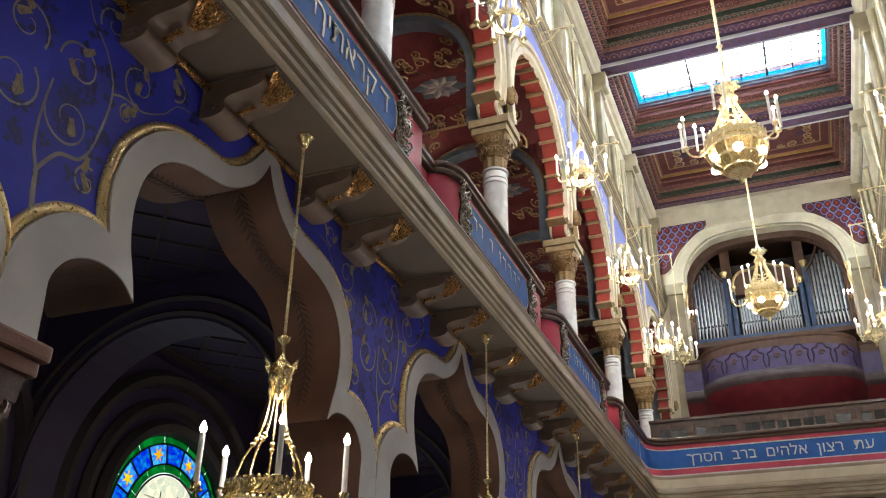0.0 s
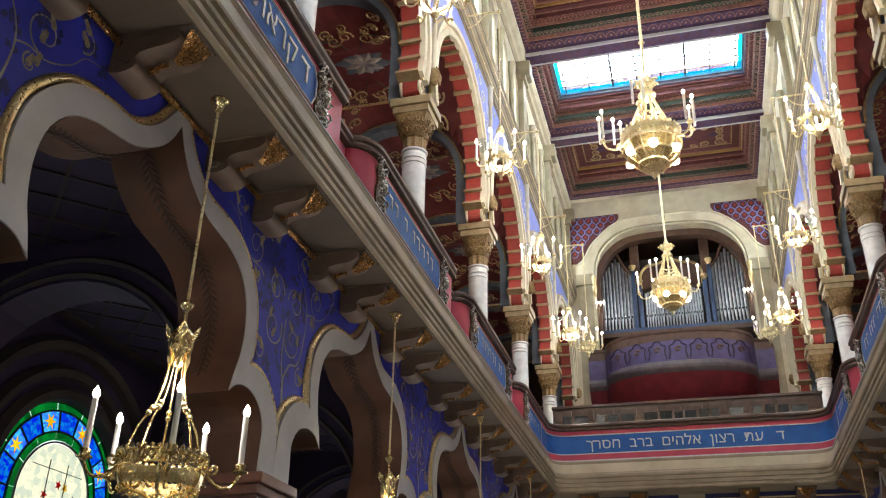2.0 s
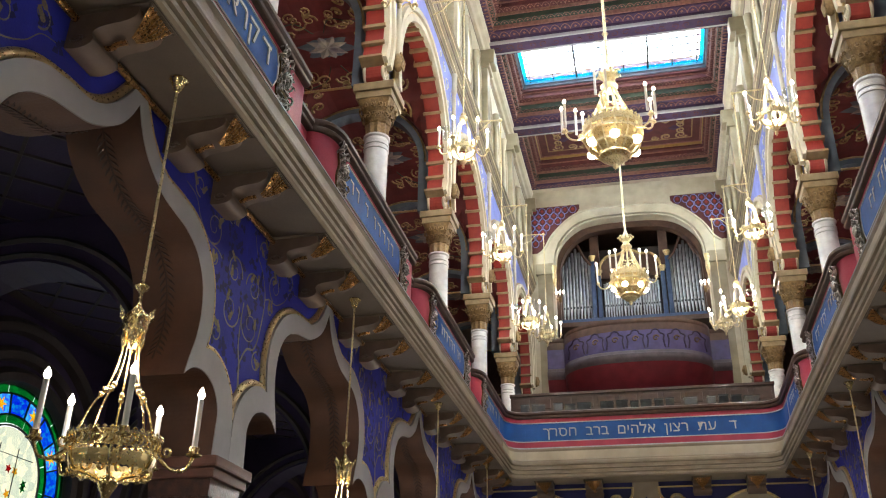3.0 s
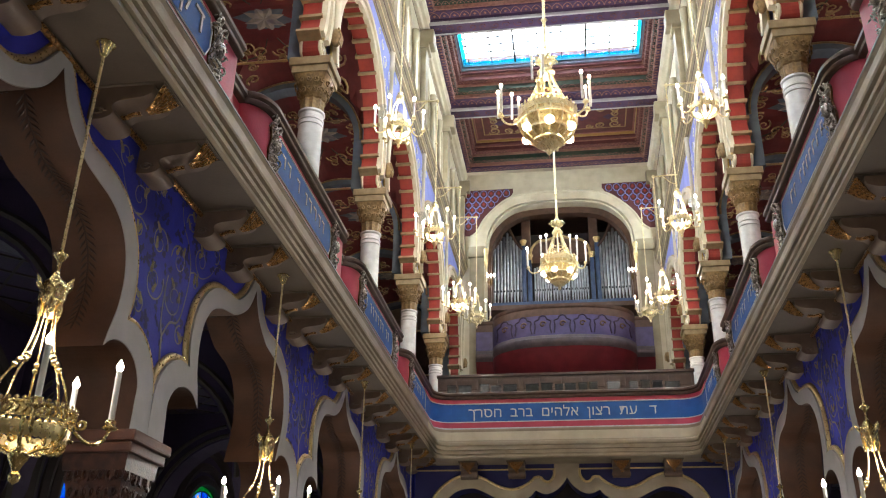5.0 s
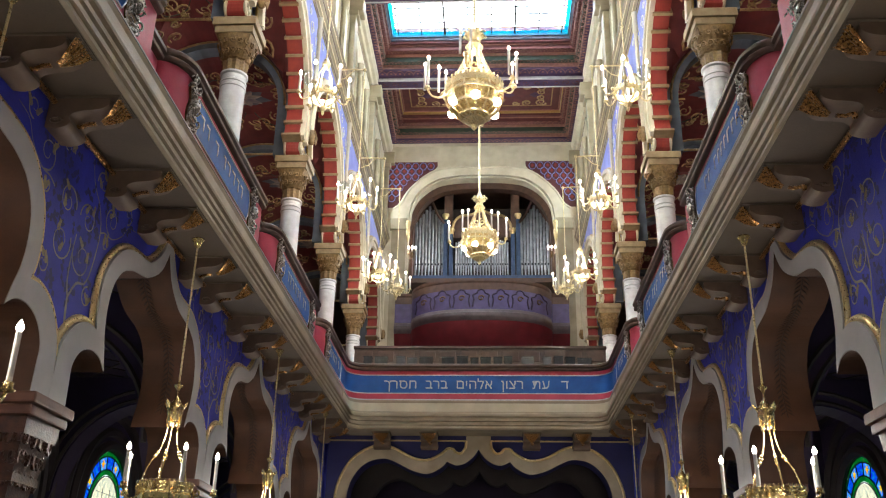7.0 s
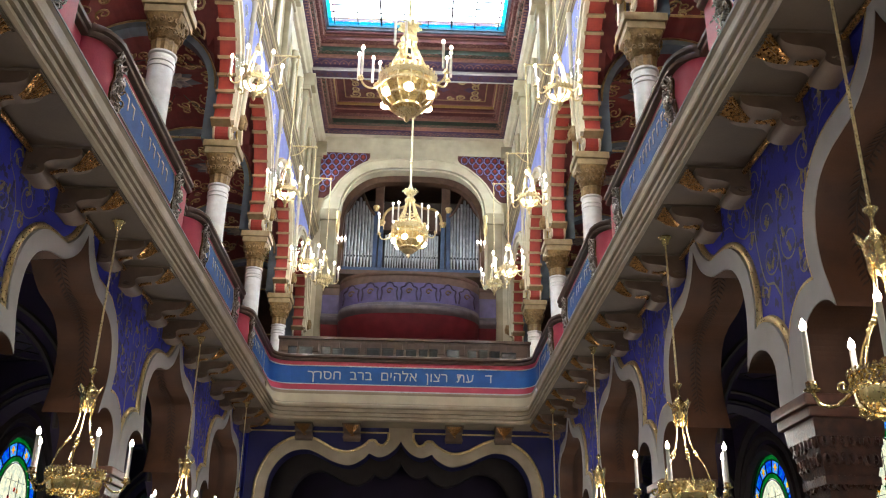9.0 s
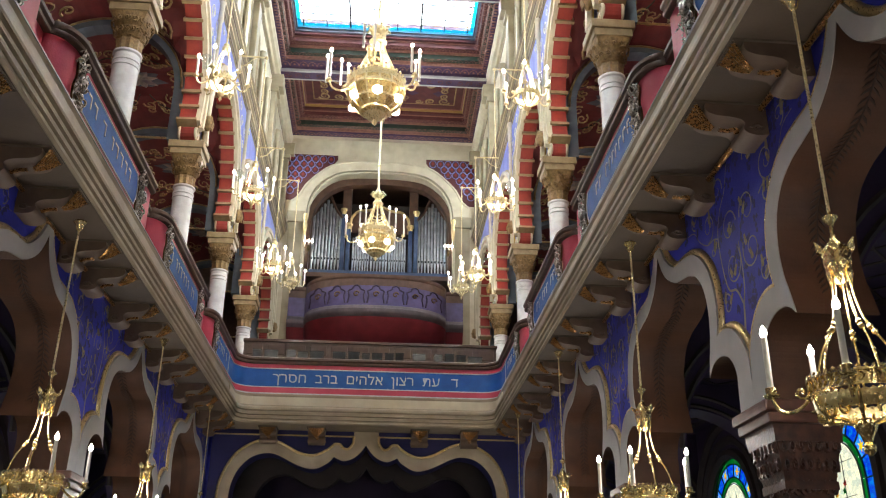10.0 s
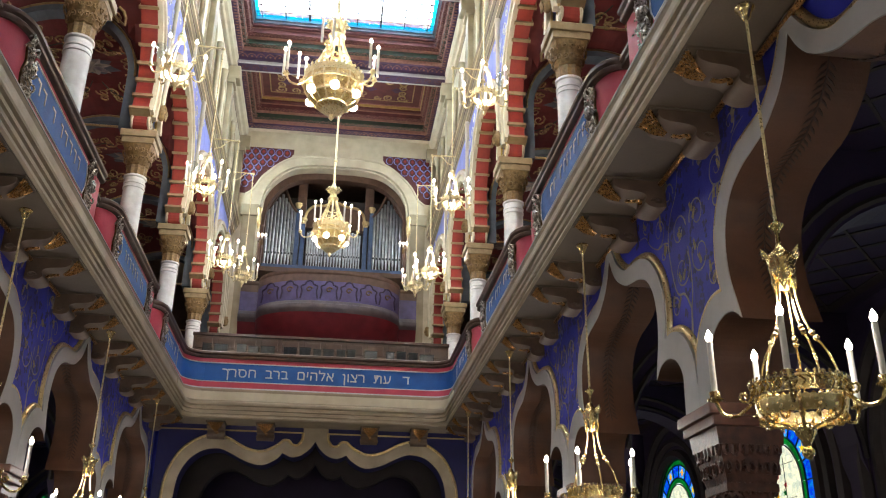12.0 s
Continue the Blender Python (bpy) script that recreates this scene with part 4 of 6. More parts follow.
def ceiling_bay(index, y0, y1):
    o = thing("ceiling_%d" % index, "painted coffered ceiling bay in maroon, green and violet bands", "ceiling", "ceiling bays", "structure")
    skylight = index % 2 == SKY_PARITY
    yc = (y0 + y1) / 2
    half = 3.08
    x, ya, yb, z = half, y0 + 0.22, y1 - 0.22, CEIL
    bands = ((0.27, 0.03, PURPLE), (0.035, 0.07, FRIEZE), (0.17, 0.08, GREEN), (0.03, 0.05, FRIEZE), (0.2, 0.07, MAROON), (0.025, 0.02, FRIEZE), (0.1, 0.04, MAROON), (0.05, 0.05, SLATE if skylight else GOLDLINE))
    frieze = bmesh.new()
    for w, up, mat in bands:
        bm = bmesh.new()
        z1 = z + up * 1.8
        for ax0, ax1, ay0, ay1 in ((-x, x, ya, ya + w), (-x, x, yb - w, yb), (-x, -x + w * 0.52, ya + w, yb - w), (x - w * 0.52, x, ya + w, yb - w)):
            box(bm, ax0, ax1, ay0, ay1, z, z1 + 0.3)
        part("band", bm, mat, o)
        if w > 0.1:
            for px0, py0, px1, py1, inn in ((-x, ya + 0.02, x, ya + 0.02, (0, 1)), (-x, yb - 0.02, x, yb - 0.02, (0, -1)), (-x + 0.02, ya + w, -x + 0.02, yb - w, (1, 0)), (x - 0.02, ya + w, x - 0.02, yb - w, (-1, 0))):
                scallops(frieze, px0, py0, px1, py1, z - 0.003, 0.2 if mat is not PURPLE else 0.27, w * 0.84, inn)
        x, ya, yb, z = x - w * 0.52, ya + w, yb - w, z1
    part("frieze_lines", frieze, FRIEZE, o, "fine painted arch friezes")
    if skylight:
        sk = part("skylight_frame", box(bmesh.new(), -x, x, ya, ya + 0.05, z - 0.01, z + 0.2), SLATE, o)
        bm = bmesh.new()
        box(bm, -x, x, yb - 0.05, yb, z - 0.01, z + 0.2)
        box(bm, -x, -x + 0.05, ya + 0.05, yb - 0.05, z - 0.01, z + 0.2)
        box(bm, x - 0.05, x, ya + 0.05, yb - 0.05, z - 0.01, z + 0.2)
        part("skylight_frame", bm, SLATE, o)
        x, ya, yb = x - 0.05, ya + 0.05, yb - 0.05
        zz = z + 0.08
        for w, mat, label in ((0.10, TEALGLASS, "turquoise glass border"), (0.17, CONFETTI, "multicoloured glass border")):
            bm = bmesh.new()
            for ax0, ax1, ay0, ay1 in ((-x, x, ya, ya + w), (-x, x, yb - w, yb), (-x, -x + w, ya + w, yb - w), (x - w, x, ya + w, yb - w)):
                box(bm, ax0, ax1, ay0, ay1, zz, zz + 0.01)
            part("glass_border", bm, mat, o, label)
            x, ya, yb = x - w, ya + w, yb - w
        bm = bmesh.new()
        box(bm, -x, x, ya, yb, zz, zz + 0.01)
        part("glass_pane", bm, CLEARGLASS, o, "bright pale skylight glass")
        for i in range(8):
            bm = bmesh.new()
            u = -2.4 + 4.8 * i / 7
            r = 0.026 if i in (2, 5) else 0.013
            box(bm, u - r, u + r, ya - 0.27, yb + 0.27, zz - 0.03, zz - 0.002)
            part("glazing_bar", bm, LEAD, o)
        for v in (ya + 0.3, yc, yb - 0.3):
            bm = bmesh.new()
            box(bm, -x - 0.2, x + 0.2, v - 0.013, v + 0.013, zz - 0.028, zz - 0.003)
            part("glazing_bar", bm, LEAD, o)
        bm = bmesh.new()
        box(bm, -3.1, 3.1, y0, y1, zz + 1.1, zz + 1.12)
        solo("backdrop_skylight", bm, DAYLIGHT, "bright sky over the skylight", "backdrop", kind="structure")
    else:
        bm = bmesh.new()
        box(bm, -x, x, ya, yb, z, z + 0.2)
        part("panel", bm, MAROON, o)
        for k, (w, mat) in enumerate(((0.06, FRIEZE), (0.22, MAROON), (0.04, OCHRE))):
            bm = bmesh.new()
            for ax0, ax1, ay0, ay1 in ((-x, x, ya, ya + w), (-x, x, yb - w, yb), (-x, -x + w, ya + w, yb - w), (x - w, x, ya + w, yb - w)):
                box(bm, ax0, ax1, ay0, ay1, z - 0.006 * (3 - k), z + 0.01)
            part("painted_frame", bm, mat, o)
            x, ya, yb = x - w, ya + w, yb - w
        rnd = random.Random(index)
        bm = bmesh.new()
        for sx in (-1, 1):
            for sy in (-1, 1):
                for cu, cv, r, st in ((x * 0.86, (yb - yc) * 0.7, 0.2, 0.4), (x * 0.66, (yb - yc) * 0.75, 0.16, 2.0), (x * 0.86, (yb - yc) * 0.25, 0.15, 1.0), (x * 0.5, (yb - yc) * 0.8, 0.12, 0.0), (x * 0.3, (yb - yc) * 0.5, 0.16, 1.4)):
                    tube(bm, [(sx * u, yc + sy * v, z - 0.004) for u, v in spiral(cu, cv, r, 1.5, st, 1, 18)], [0.034 - 0.0012 * i for i in range(19)], 5)
        part("arabesque", bm, OCHRE, o, "ochre painted arabesques")
        bm = bmesh.new()
        for k in range(4):
            a = k * math.pi / 2
            for d in (0.35, 0.75):
                leaf(bm, (d * 2.1 * math.cos(a), yc + d * math.sin(a), z - 0.004), (math.cos(a), math.sin(a), 0), (-math.sin(a), math.cos(a), 0), 0.4, 0.16, (0, 0, -0.01))
        part("painted_rosette", bm, PURPLE, o, "violet painted rosette")
    bm = bmesh.new()
    box(bm, -XU - 0.5, XU + 0.5, y0, y1, z + (1.3 if skylight else 0.35), z + (1.35 if skylight else 0.4))
    for xx in (-1, 1):
        box(bm, xx * 3.08, xx * 3.3, y0, y1, CEIL - 0.0, z + 1.3)
    part("casing", bm, CREAM, o)
    return o


SKY_PARITY = 1
for i, (a, b) in enumerate(zip(PIERS, PIERS[1:])):
    ceiling_bay(i, a, b)
for y in PIERS[:-1]:
    bm = bmesh.new()
    box(bm, -3.09, 3.09, y - 0.22, y + 0.22, CEIL - 0.17, CEIL + 0.7)
    beam = solo("ceiling_beam", bm, PURPLE, "violet painted ceiling beam with pale edge mouldings", "beam", "ceiling beams", "structure")
    for sy in (-1, 1):
        bm = bmesh.new()
        sweep_x(bm, [(y + sy * 0.185, CEIL - 0.185), (y + sy * 0.235, CEIL - 0.185), (y + sy * 0.235, CEIL - 0.11), (y + sy * 0.221, CEIL - 0.09), (y + sy * 0.221, CEIL - 0.165), (y + sy * 0.185, CEIL - 0.165)], -3.09, 3.09)
        part("edge_moulding", bm, BAND, beam, "pale edge moulding")
    bm = bmesh.new()
    for i in range(20):
        u = -2.9 + 5.8 * i / 19
        tube(bm, [(a, b, CEIL - 0.174) for a, b in spiral(u, y, 0.12, 1.0, 0.5 * i, (-1) ** i, 10)], 0.012, 4)
    part("painted_scroll", bm, MAROON, beam)

# ---- organ wall ----
E_IN = smooth_path([(0, 16.02), (0.8, 16.0), (1.5, 15.86), (2.05, 15.45), (2.36, 14.9), (2.44, 14.3)], 5)
E_OUT = smooth_path([(0, 16.32), (0.95, 16.3), (1.7, 16.12), (2.4, 15.5), (2.72, 14.95), (2.95, 14.75)], 5)
o = thing("wall_organ", "cream end wall with a wide basket arch opening", "wall", "", "structure")
to_e = lambda u, v, d: (u, d, v)
for sign in (-1, 1):
    bm = bmesh.new()
    prism(bm, [(sign * u, z) for u, z in E_IN + [(2.44, 9.3), (XU, 9.3), (XU, CEIL), (0, CEIL)]], to_e, YB, YB + 0.5)
    part("wall", bm, CREAM, o)
    bm = bmesh.new()
    prism(bm, [(sign * u, z) for u, z in E_IN + [(2.44, 14.25), (2.62, 14.25), (2.66, 14.4), (2.95, 14.4)] + E_OUT[::-1]], to_e, YB - 0.12, YB)
    part("arch_moulding", bm, CREAM, o, "broad cream arch moulding")
    bm = bmesh.new()
    tube(bm, [(sign * u, YB - 0.12, z) for u, z in E_OUT], 0.04, 6)
    tube(bm, [(sign * u * 0.97, YB - 0.12, z - 0.1) for u, z in E_IN], 0.03, 6)
    part("arch_bead", bm, CREAM, o, "", 50)
    bm = bmesh.new()
    pts = [(1.5, 16.58), (1.5, 16.42)] + [p for p in [(u + 0.05, z + 0.08) for u, z in E_OUT] if p[0] > 1.5] + [(3.0, 14.85), (XU - 0.005, 14.85), (XU - 0.005, 16.58)]
    prism(bm, [(sign * u, z) for u, z in pts], to_e, YB - 0.012, YB)
    panel = part("painted_panel", bm, MAROON, o, "maroon panel with red and lilac scale pattern")
    bm = bmesh.new()
    reds = bmesh.new()
    row = 0
    z = 14.95
    while z < 16.5:
        u = 1.6 + (0.13 if row % 2 else 0)
        while u < 3.2:
            zz = max([b for a, b in E_OUT if abs(a - u) < 0.12] or [14.8])
            if z > zz + 0.16:
                path = [(sign * (u + 0.115 * math.sin(a)), YB - 0.016, z + 0.14 * math.cos(a) * -1 + 0.06) for a in [i * math.pi / 6 for i in range(13)]]
                tube(bm, path, 0.011, 4)
                leaf(reds, (sign * u, YB - 0.014, z), (0, 0, 1), (1, 0, 0), 0.16, 0.06, (0, -0.006, 0))
            u += 0.26
        z += 0.2
        row += 1
    part("painted_scales", bm, LILAC, panel)
    part("painted_buds", reds, RED, panel)
    bm = bmesh.new()
    box(bm, sign * 2.5, sign * 2.98, YB - 0.1, YB + 0.02, 9.3, 14.0)
    box(bm, sign * 2.46, sign * 3.04, YB - 0.16, YB + 0.02, 14.0, 14.4, 0.03)
    part("pilaster", bm, CORNPAINT, o, "olive cream pilaster")
    bm = bmesh.new()
    lathe(bm, [(0.02, 13.5), (0.06, 13.65), (0.08, 13.85), (0.055, 14.0), (0.09, 14.15), (0.08, 14.25)], 12, (sign * 2.42, YB - 0.2, 0))
    part("gilt_corbel", bm, GILT, o, "gilt leaf corbel", 50)
# near-black colour carries the shade below the loft
bm = bmesh.new()
box(bm, -XU, XU, YB + 0.0, YB + 0.4, 6.0, 9.3)
solo("wall_organ_base", bm, AISLEBAND, "wall under the organ loft, darkened for shade", "wall", kind="structure")
bm = bmesh.new()
box(bm, -XU, XU, YB + 0.5, 33, 12.35, 12.5)
solo("organ_loft_floor", bm, CASEWOOD, "brown organ loft floor", "floor", kind="structure")
bm = bmesh.new()
box(bm, -XU, XU, YB + 0.5, 33, 16.6, 16.8)
solo("organ_loft_ceiling", bm, CASEWOOD, "dark brown ceiling over the organ", "ceiling", kind="structure")
for s in (-1, 1):
    bm = bmesh.new()
    box(bm, s * (XU - 0.1), s * XU, YB + 0.5, 33, 6, 17)
    solo("organ_loft_side", bm, CASEWOOD, "dark side wall of the organ loft", "wall", kind="structure")

for s in (-1, 1):
    bm = bmesh.new()
    prism(bm, [(s * u * 0.95, z - 0.22) for u, z in E_IN] + [(s * 2.32, 12.52), (s * 2.6, 12.52), (s * 2.6, 16.25), (0, 16.25)], to_e, YB + 0.5, YB + 0.82)
    solo("organ_loft_arch", bm, CASEWOOD, "brown inner arch before the organ", "arch", "organ loft arch", "structure")

# ---- balcony of the organ loft ----
b = thing("organ_balcony", "bulging violet balcony front with brown lobed arches and red underside", "balcony")


def bulge(u):
    a = abs(u) / 2.2
    return YB - 0.36 - (1.31 * math.sqrt(max(0.0, 1 - a ** 2.6)) if a < 1 else 0)


US = sorted({round(2.2 * math.sin(math.pi / 2 * i / 18), 4) for i in range(-18, 19)} | {-2.74, 2.74, -2.21, 2.21})


def bulged(profile):
    """Sweep a profile of (outward offset, z) along the balcony's curve."""
    bm = bmesh.new()
    rings = []
    for u in US:
        rings.append([bm.verts.new((u, bulge(u) - off, z)) for off, z in profile])
    for p, q in zip(rings, rings[1:]):
        for i in range(len(profile) - 1):
            bm.faces.new((p[i], p[i + 1], q[i + 1], q[i]))
    return bm


part("front", bulged([(0.0, 10.62), (0.0, 11.55)]), VIOLET, b, "violet-blue painted front", 60)
part("top_rail", bulged([(0.0, 11.5), (0.03, 11.52), (0.05, 11.56), (0.05, 11.62), (-0.12, 11.63)]), CASEWOOD, b, "brown top rail", 60)
part("upper_band", bulged([(0.004, 11.28), (0.008, 11.3), (0.008, 11.51)]), CASEWOOD, b, "brownish band", 60)
part("lower_cornice", bulged([(0.0, 10.66), (0.06, 10.62), (0.08, 10.55), (0.14, 10.52), (0.14, 10.44), (0.1, 10.38), (0.0, 10.3)]), DEEPGREY, b, "dim grey lower cornice", 60)
part("underside", bulged([(0.02, 10.3), (-0.1, 10.1), (-0.45, 9.7), (-1.0, 9.4), (-1.7, 9.3)]), SHADECRIMSON, b, "curved red underside, darkened for its shade", 60)
for i in range(7):
    cu = -1.77 + 0.59 * i
    bm = bmesh.new()
    pts = smooth_path([(-0.2, 10.72), (-0.17, 10.95), (-0.19, 11.1), (-0.1, 11.16), (-0.07, 11.24), (0, 11.28), (0.07, 11.24), (0.1, 11.16), (0.19, 11.1), (0.17, 10.95), (0.2, 10.72)], 3)
    tube(bm, [(cu + 1.28 * u, bulge(cu + 1.28 * u) - 0.012, z) for u, z in pts], 0.024, 5)
    part("lobed_arch", bm, AISLE, b, "dark lobed arch outline")
    bm = bmesh.new()
    tube(bm, [(cu + u, bulge(cu + u) - 0.006, z) for u, z in spiral(0, 11.0, 0.1, 1.0, 0.3, 1, 12)], 0.03, 5)
    part("painted_motif", bm, CASEWOOD, b)

# ---- organ ----
org = thing("pipe_organ", "pipe organ with silvery pipes in a blue and brown case", "organ")
YO = 29.0
# body coloured near black so the gaps between pipes read as shade
bm = bmesh.new()
box(bm, -2.4, 2.4, YO + 0.25, YO + 0.8, 12.5, 15.4)
part("case_body", bm, AISLEBAND, org)
bm = bmesh.new()
box(bm, -2.45, 2.45, YO - 0.12, YO + 0.3, 12.5, 12.78, 0.02)
part("sill", bm, CASE, org, "blue-painted sill")
for x0, x1, n, mid in ((-2.3, -1.3, 9, 1), (-0.92, -0.32, 7, 0), (-0.3, 0.3, 6, 0), (0.32, 0.92, 7, 0), (1.3, 2.3, 9, 1)):
    for i in range(n):
        u = x0 + (x1 - x0) * (i + 0.5) / n
        k = 1 - abs(i - (n - 1) / 2) / (n / 2)
        top = (14.75 + 0.65 * k) if mid else (14.0 + 0.1 * k)
        r = (x1 - x0) / n * 0.41
        bm = bmesh.new()
        lathe(bm, [(r * 0.35, 12.78), (r * 0.9, 13.12), (r, 13.16), (r, top)], 10, (u, YO, 0))
        pipe = part("organ_pipe", bm, PIPE, org, "", 45)
        part("pipe_mouth", box(bmesh.new(), u - r * 0.5, u + r * 0.5, YO - r - 0.004, YO - r * 0.6, 13.17, 13.24), LEAD, pipe)
for u in (-2.36, -1.24, -1.05, 1.05, 1.24, 2.36):
    bm = bmesh.new()
    box(bm, u - 0.07, u + 0.07, YO - 0.12, YO + 0.2, 12.78, 14.85 if abs(u) != 1.05 else 14.3, 0.015)
    part("case_post", bm, CASE if abs(u) < 2 else CASEWOOD, org, "blue case post" if abs(u) < 2 else "brown case post")
    bm = bmesh.new()
    lathe(bm, [(0.06, 0), (0.1, 0.12), (0.13, 0.16), (0.13, 0.22)], 8, (u, YO - 0.02, 14.85 if abs(u) != 1.05 else 14.3))
    part("case_finial", bm, GILT, org, "gilt capital", 50)
for sx in (-1, 1):
    bm = bmesh.new()
    pts = smooth_path([(1.27, 14.7), (1.5, 15.0), (1.8, 15.6), (2.1, 15.0), (2.33, 14.7)], 4)
    tube(bm, [(sx * u, YO - 0.1, z) for u, z in pts], 0.045, 6)
    part("gable_moulding", bm, CASEWOOD, org, "", 50)
    bm = bmesh.new()
    box(bm, sx * 1.0, sx * 1.3, YO - 0.05, YO + 0.3, 14.5, 16.3, 0.02)
    box(bm, sx * 0.95, sx * 1.35, YO - 0.1, YO + 0.3, 16.1, 16.35, 0.03)
    part("case_tower", bm, CASEWOOD, org)
bm = bmesh.new()
pts = smooth_path([(-1.0, 14.2), (-0.98, 14.7), (-0.75, 15.0), (-0.4, 15.05), (0, 15.2), (0.4, 15.05), (0.75, 15.0), (0.98, 14.7), (1.0, 14.2)], 4)
prism(bm, pts, to_e, YO - 0.02, YO + 0.25)
part("centre_gable", bm, CASEWOOD, org, "brown curved gable")
bm = bmesh.new()
tube(bm, [(u, YO - 0.04, z) for u, z in pts], 0.05, 6)
part("gable_moulding", bm, GILT, org, "dull gilt gable moulding", 50)

# ---- side galleries: groin vaults, ribs, outer wall ----
VX, VA, VB = 5.2, 1.9, 1.52


def vault_height(u, x):
    a = AC + math.sqrt(max(0, VA * VA - min(abs(u), VA) ** 2)) if abs(u) < VA else AC
    d = abs(x - VX)
    b = 11.05 + math.sqrt(max(0, VB * VB - d * d)) if d < VB else 0
    return max(a, b)


def gallery_vault(y, s):
    o = thing("gallery_vault", "oxblood groin vault with a pale star flower and ochre arabesques", "vault", "gallery vaults", "structure", pose(0, y, 0))
    n = 22
    bm = bmesh.new()
    x0, x1 = XU + UTH - 0.01, 6.75
    grid = [[bm.verts.new((s * (x0 + (x1 - x0) * j / n), -H + P * i / n, vault_height(-H + P * i / n, x0 + (x1 - x0) * j / n))) for j in range(n + 1)] for i in range(n + 1)]
    for i in range(n):
        for j in range(n):
            bm.faces.new((grid[i][j], grid[i + 1][j], grid[i + 1][j + 1], grid[i][j + 1]))
    part("vault_shell", bm, VAULT, o)
    put = lambda u, x, d=0.012: (s * x, u, vault_height(u, x) - d)
    bm = bmesh.new()
    for k in range(8):
        a = k * math.pi / 4 + 0.2
        leaf(bm, (s * VX, 0, 12.63), (s * math.cos(a), math.sin(a), 0), (-s * math.sin(a), math.cos(a), 0), 0.42, 0.1, (0, 0, -0.02))
    part("star_flower", bm, VINE, o, "pale grey painted star flower")
    bm = bmesh.new()
    for k in range(8):
        a = k * math.pi / 4 + 0.2 + math.pi / 8
        leaf(bm, (s * VX, 0, 12.636), (s * math.cos(a), math.sin(a), 0), (-s * math.sin(a), math.cos(a), 0), 0.6, 0.17, (0, 0, -0.01))
    part("flower_leaves", bm, SLATE, o, "dark leaves round the flower")
    for su in (-1, 1):
        for sx in (-1, 1):
            bm = bmesh.new()
            for cu, cx, r, st in ((1.25, 0.95, 0.17, 0), (1.5, 0.7, 0.14, 1), (1.0, 1.2, 0.14, 2), (1.45, 1.15, 0.16, 3), (1.7, 1.0, 0.12, 4), (1.15, 0.6, 0.1, 5), (0.75, 1.0, 0.1, 1)):
                tube(bm, [put(su * u, VX + sx * x) for u, x in spiral(cu, cx, r, 1.4, st, su * sx, 14)], [0.03 - 0.001 * i for i in range(15)], 4)
            part("arabesque", bm, OCHRE, o, "ochre painted arabesque")
            bm = bmesh.new()
            tube(bm, [put(su * u, VX + sx * x) for u, x in smooth_path([(0.5, 0.1), (0.9, 0.35), (0.85, 0.8), (0.55, 1.0), (0.7, 1.35)], 4)], 0.012, 4)
            part("painted_line", bm, GREEN, o)
    for k in range(8):
        a = k * math.pi / 4 + 0.2
        bm = bmesh.new()
        for rr, q, st in ((0.78, 0.15, 0.0), (1.0, 0.12, 2.0), (0.9, 0.08, 4.0)):
            for hand in (-1, 1):
                cu, cx = rr * 1.15 * math.sin(a + hand * 0.16), VX + rr * math.cos(a + hand * 0.16)
                tube(bm, [put(u, x) for u, x in spiral(cu, cx, q, 1.3, st + a, hand, 12)], [0.024 - 0.001 * i for i in range(13)], 4)
        part("arabesque", bm, OCHRE, o, "ochre painted arabesque")
    # lunette wall with faded scrolls and a window band
    bm = bmesh.new()
    tube(bm, [(s * 6.73, 1.75 * math.cos(a), AC + 1.75 * math.sin(a)) for a in [i * math.pi / 16 for i in range(17)]], 0.06, 5)
    part("lunette_moulding", bm, SLATE, o)
    bm = bmesh.new()
    for u, z, r in ((0, 11.3, 0.35), (-0.7, 10.9, 0.3), (0.7, 10.9, 0.3), (-1.1, 10.2, 0.25), (1.1, 10.2, 0.25), (0, 10.4, 0.28)):
        tube(bm, [(s * 6.735, a, b) for a, b in spiral(u, z, r, 1.5, u, 1, 18)], 0.03, 4)
    part("wall_arabesque", bm, OCHRE, o, "ochre wall scrolls")
    return o


def gallery_rib(y, s):
    o = thing("gallery_rib", "blue-grey transverse arch across the side gallery with a gilt tie rod", "arch", "gallery ribs", "structure", pose(0, y, 0))
    bm = bmesh.new()
    arcs = [(VX + 1.5 * math.cos(math.pi * i / 24), 11.05 + 1.5 * math.sin(math.pi * i / 24)) for i in range(25)]
    inner = [(VX + 1.36 * math.cos(math.pi * i / 24), 11.05 + 1.36 * math.sin(math.pi * i / 24)) for i in range(25)]
    prism(bm, [(XU + UTH, 9.95)] + [(VX - 1.36, 9.95)] + inner[::-1] + [(VX + 1.36, 9.95), (6.75, 9.95), (6.75, 12.6), (XU + UTH, 12.6)], lambda u, v, d: (s * u, d, v), -0.15, 0.15)
    part("rib", bm, SLATE, o)
    bm = bmesh.new()
    for d in (-0.155, 0.155):
        tube(bm, [(s * x, d, z) for x, z in arcs], 0.025, 5)
    part("rib_line", bm, OCHRE, o)
    bm = bmesh.new()
    tube(bm, [(s * (XU + UTH - 0.05), 0, 10.05), (s * 6.75, 0, 10.05)], 0.022, 6)
    part("tie_rod", bm, GILT, o, "thin gilt tie rod")
    bm = bmesh.new()
    box(bm, s * 6.4, s * 6.75, -0.22, 0.22, 6.06, 9.95)
    part("wall_pier", bm, SLATE, o)
    return o


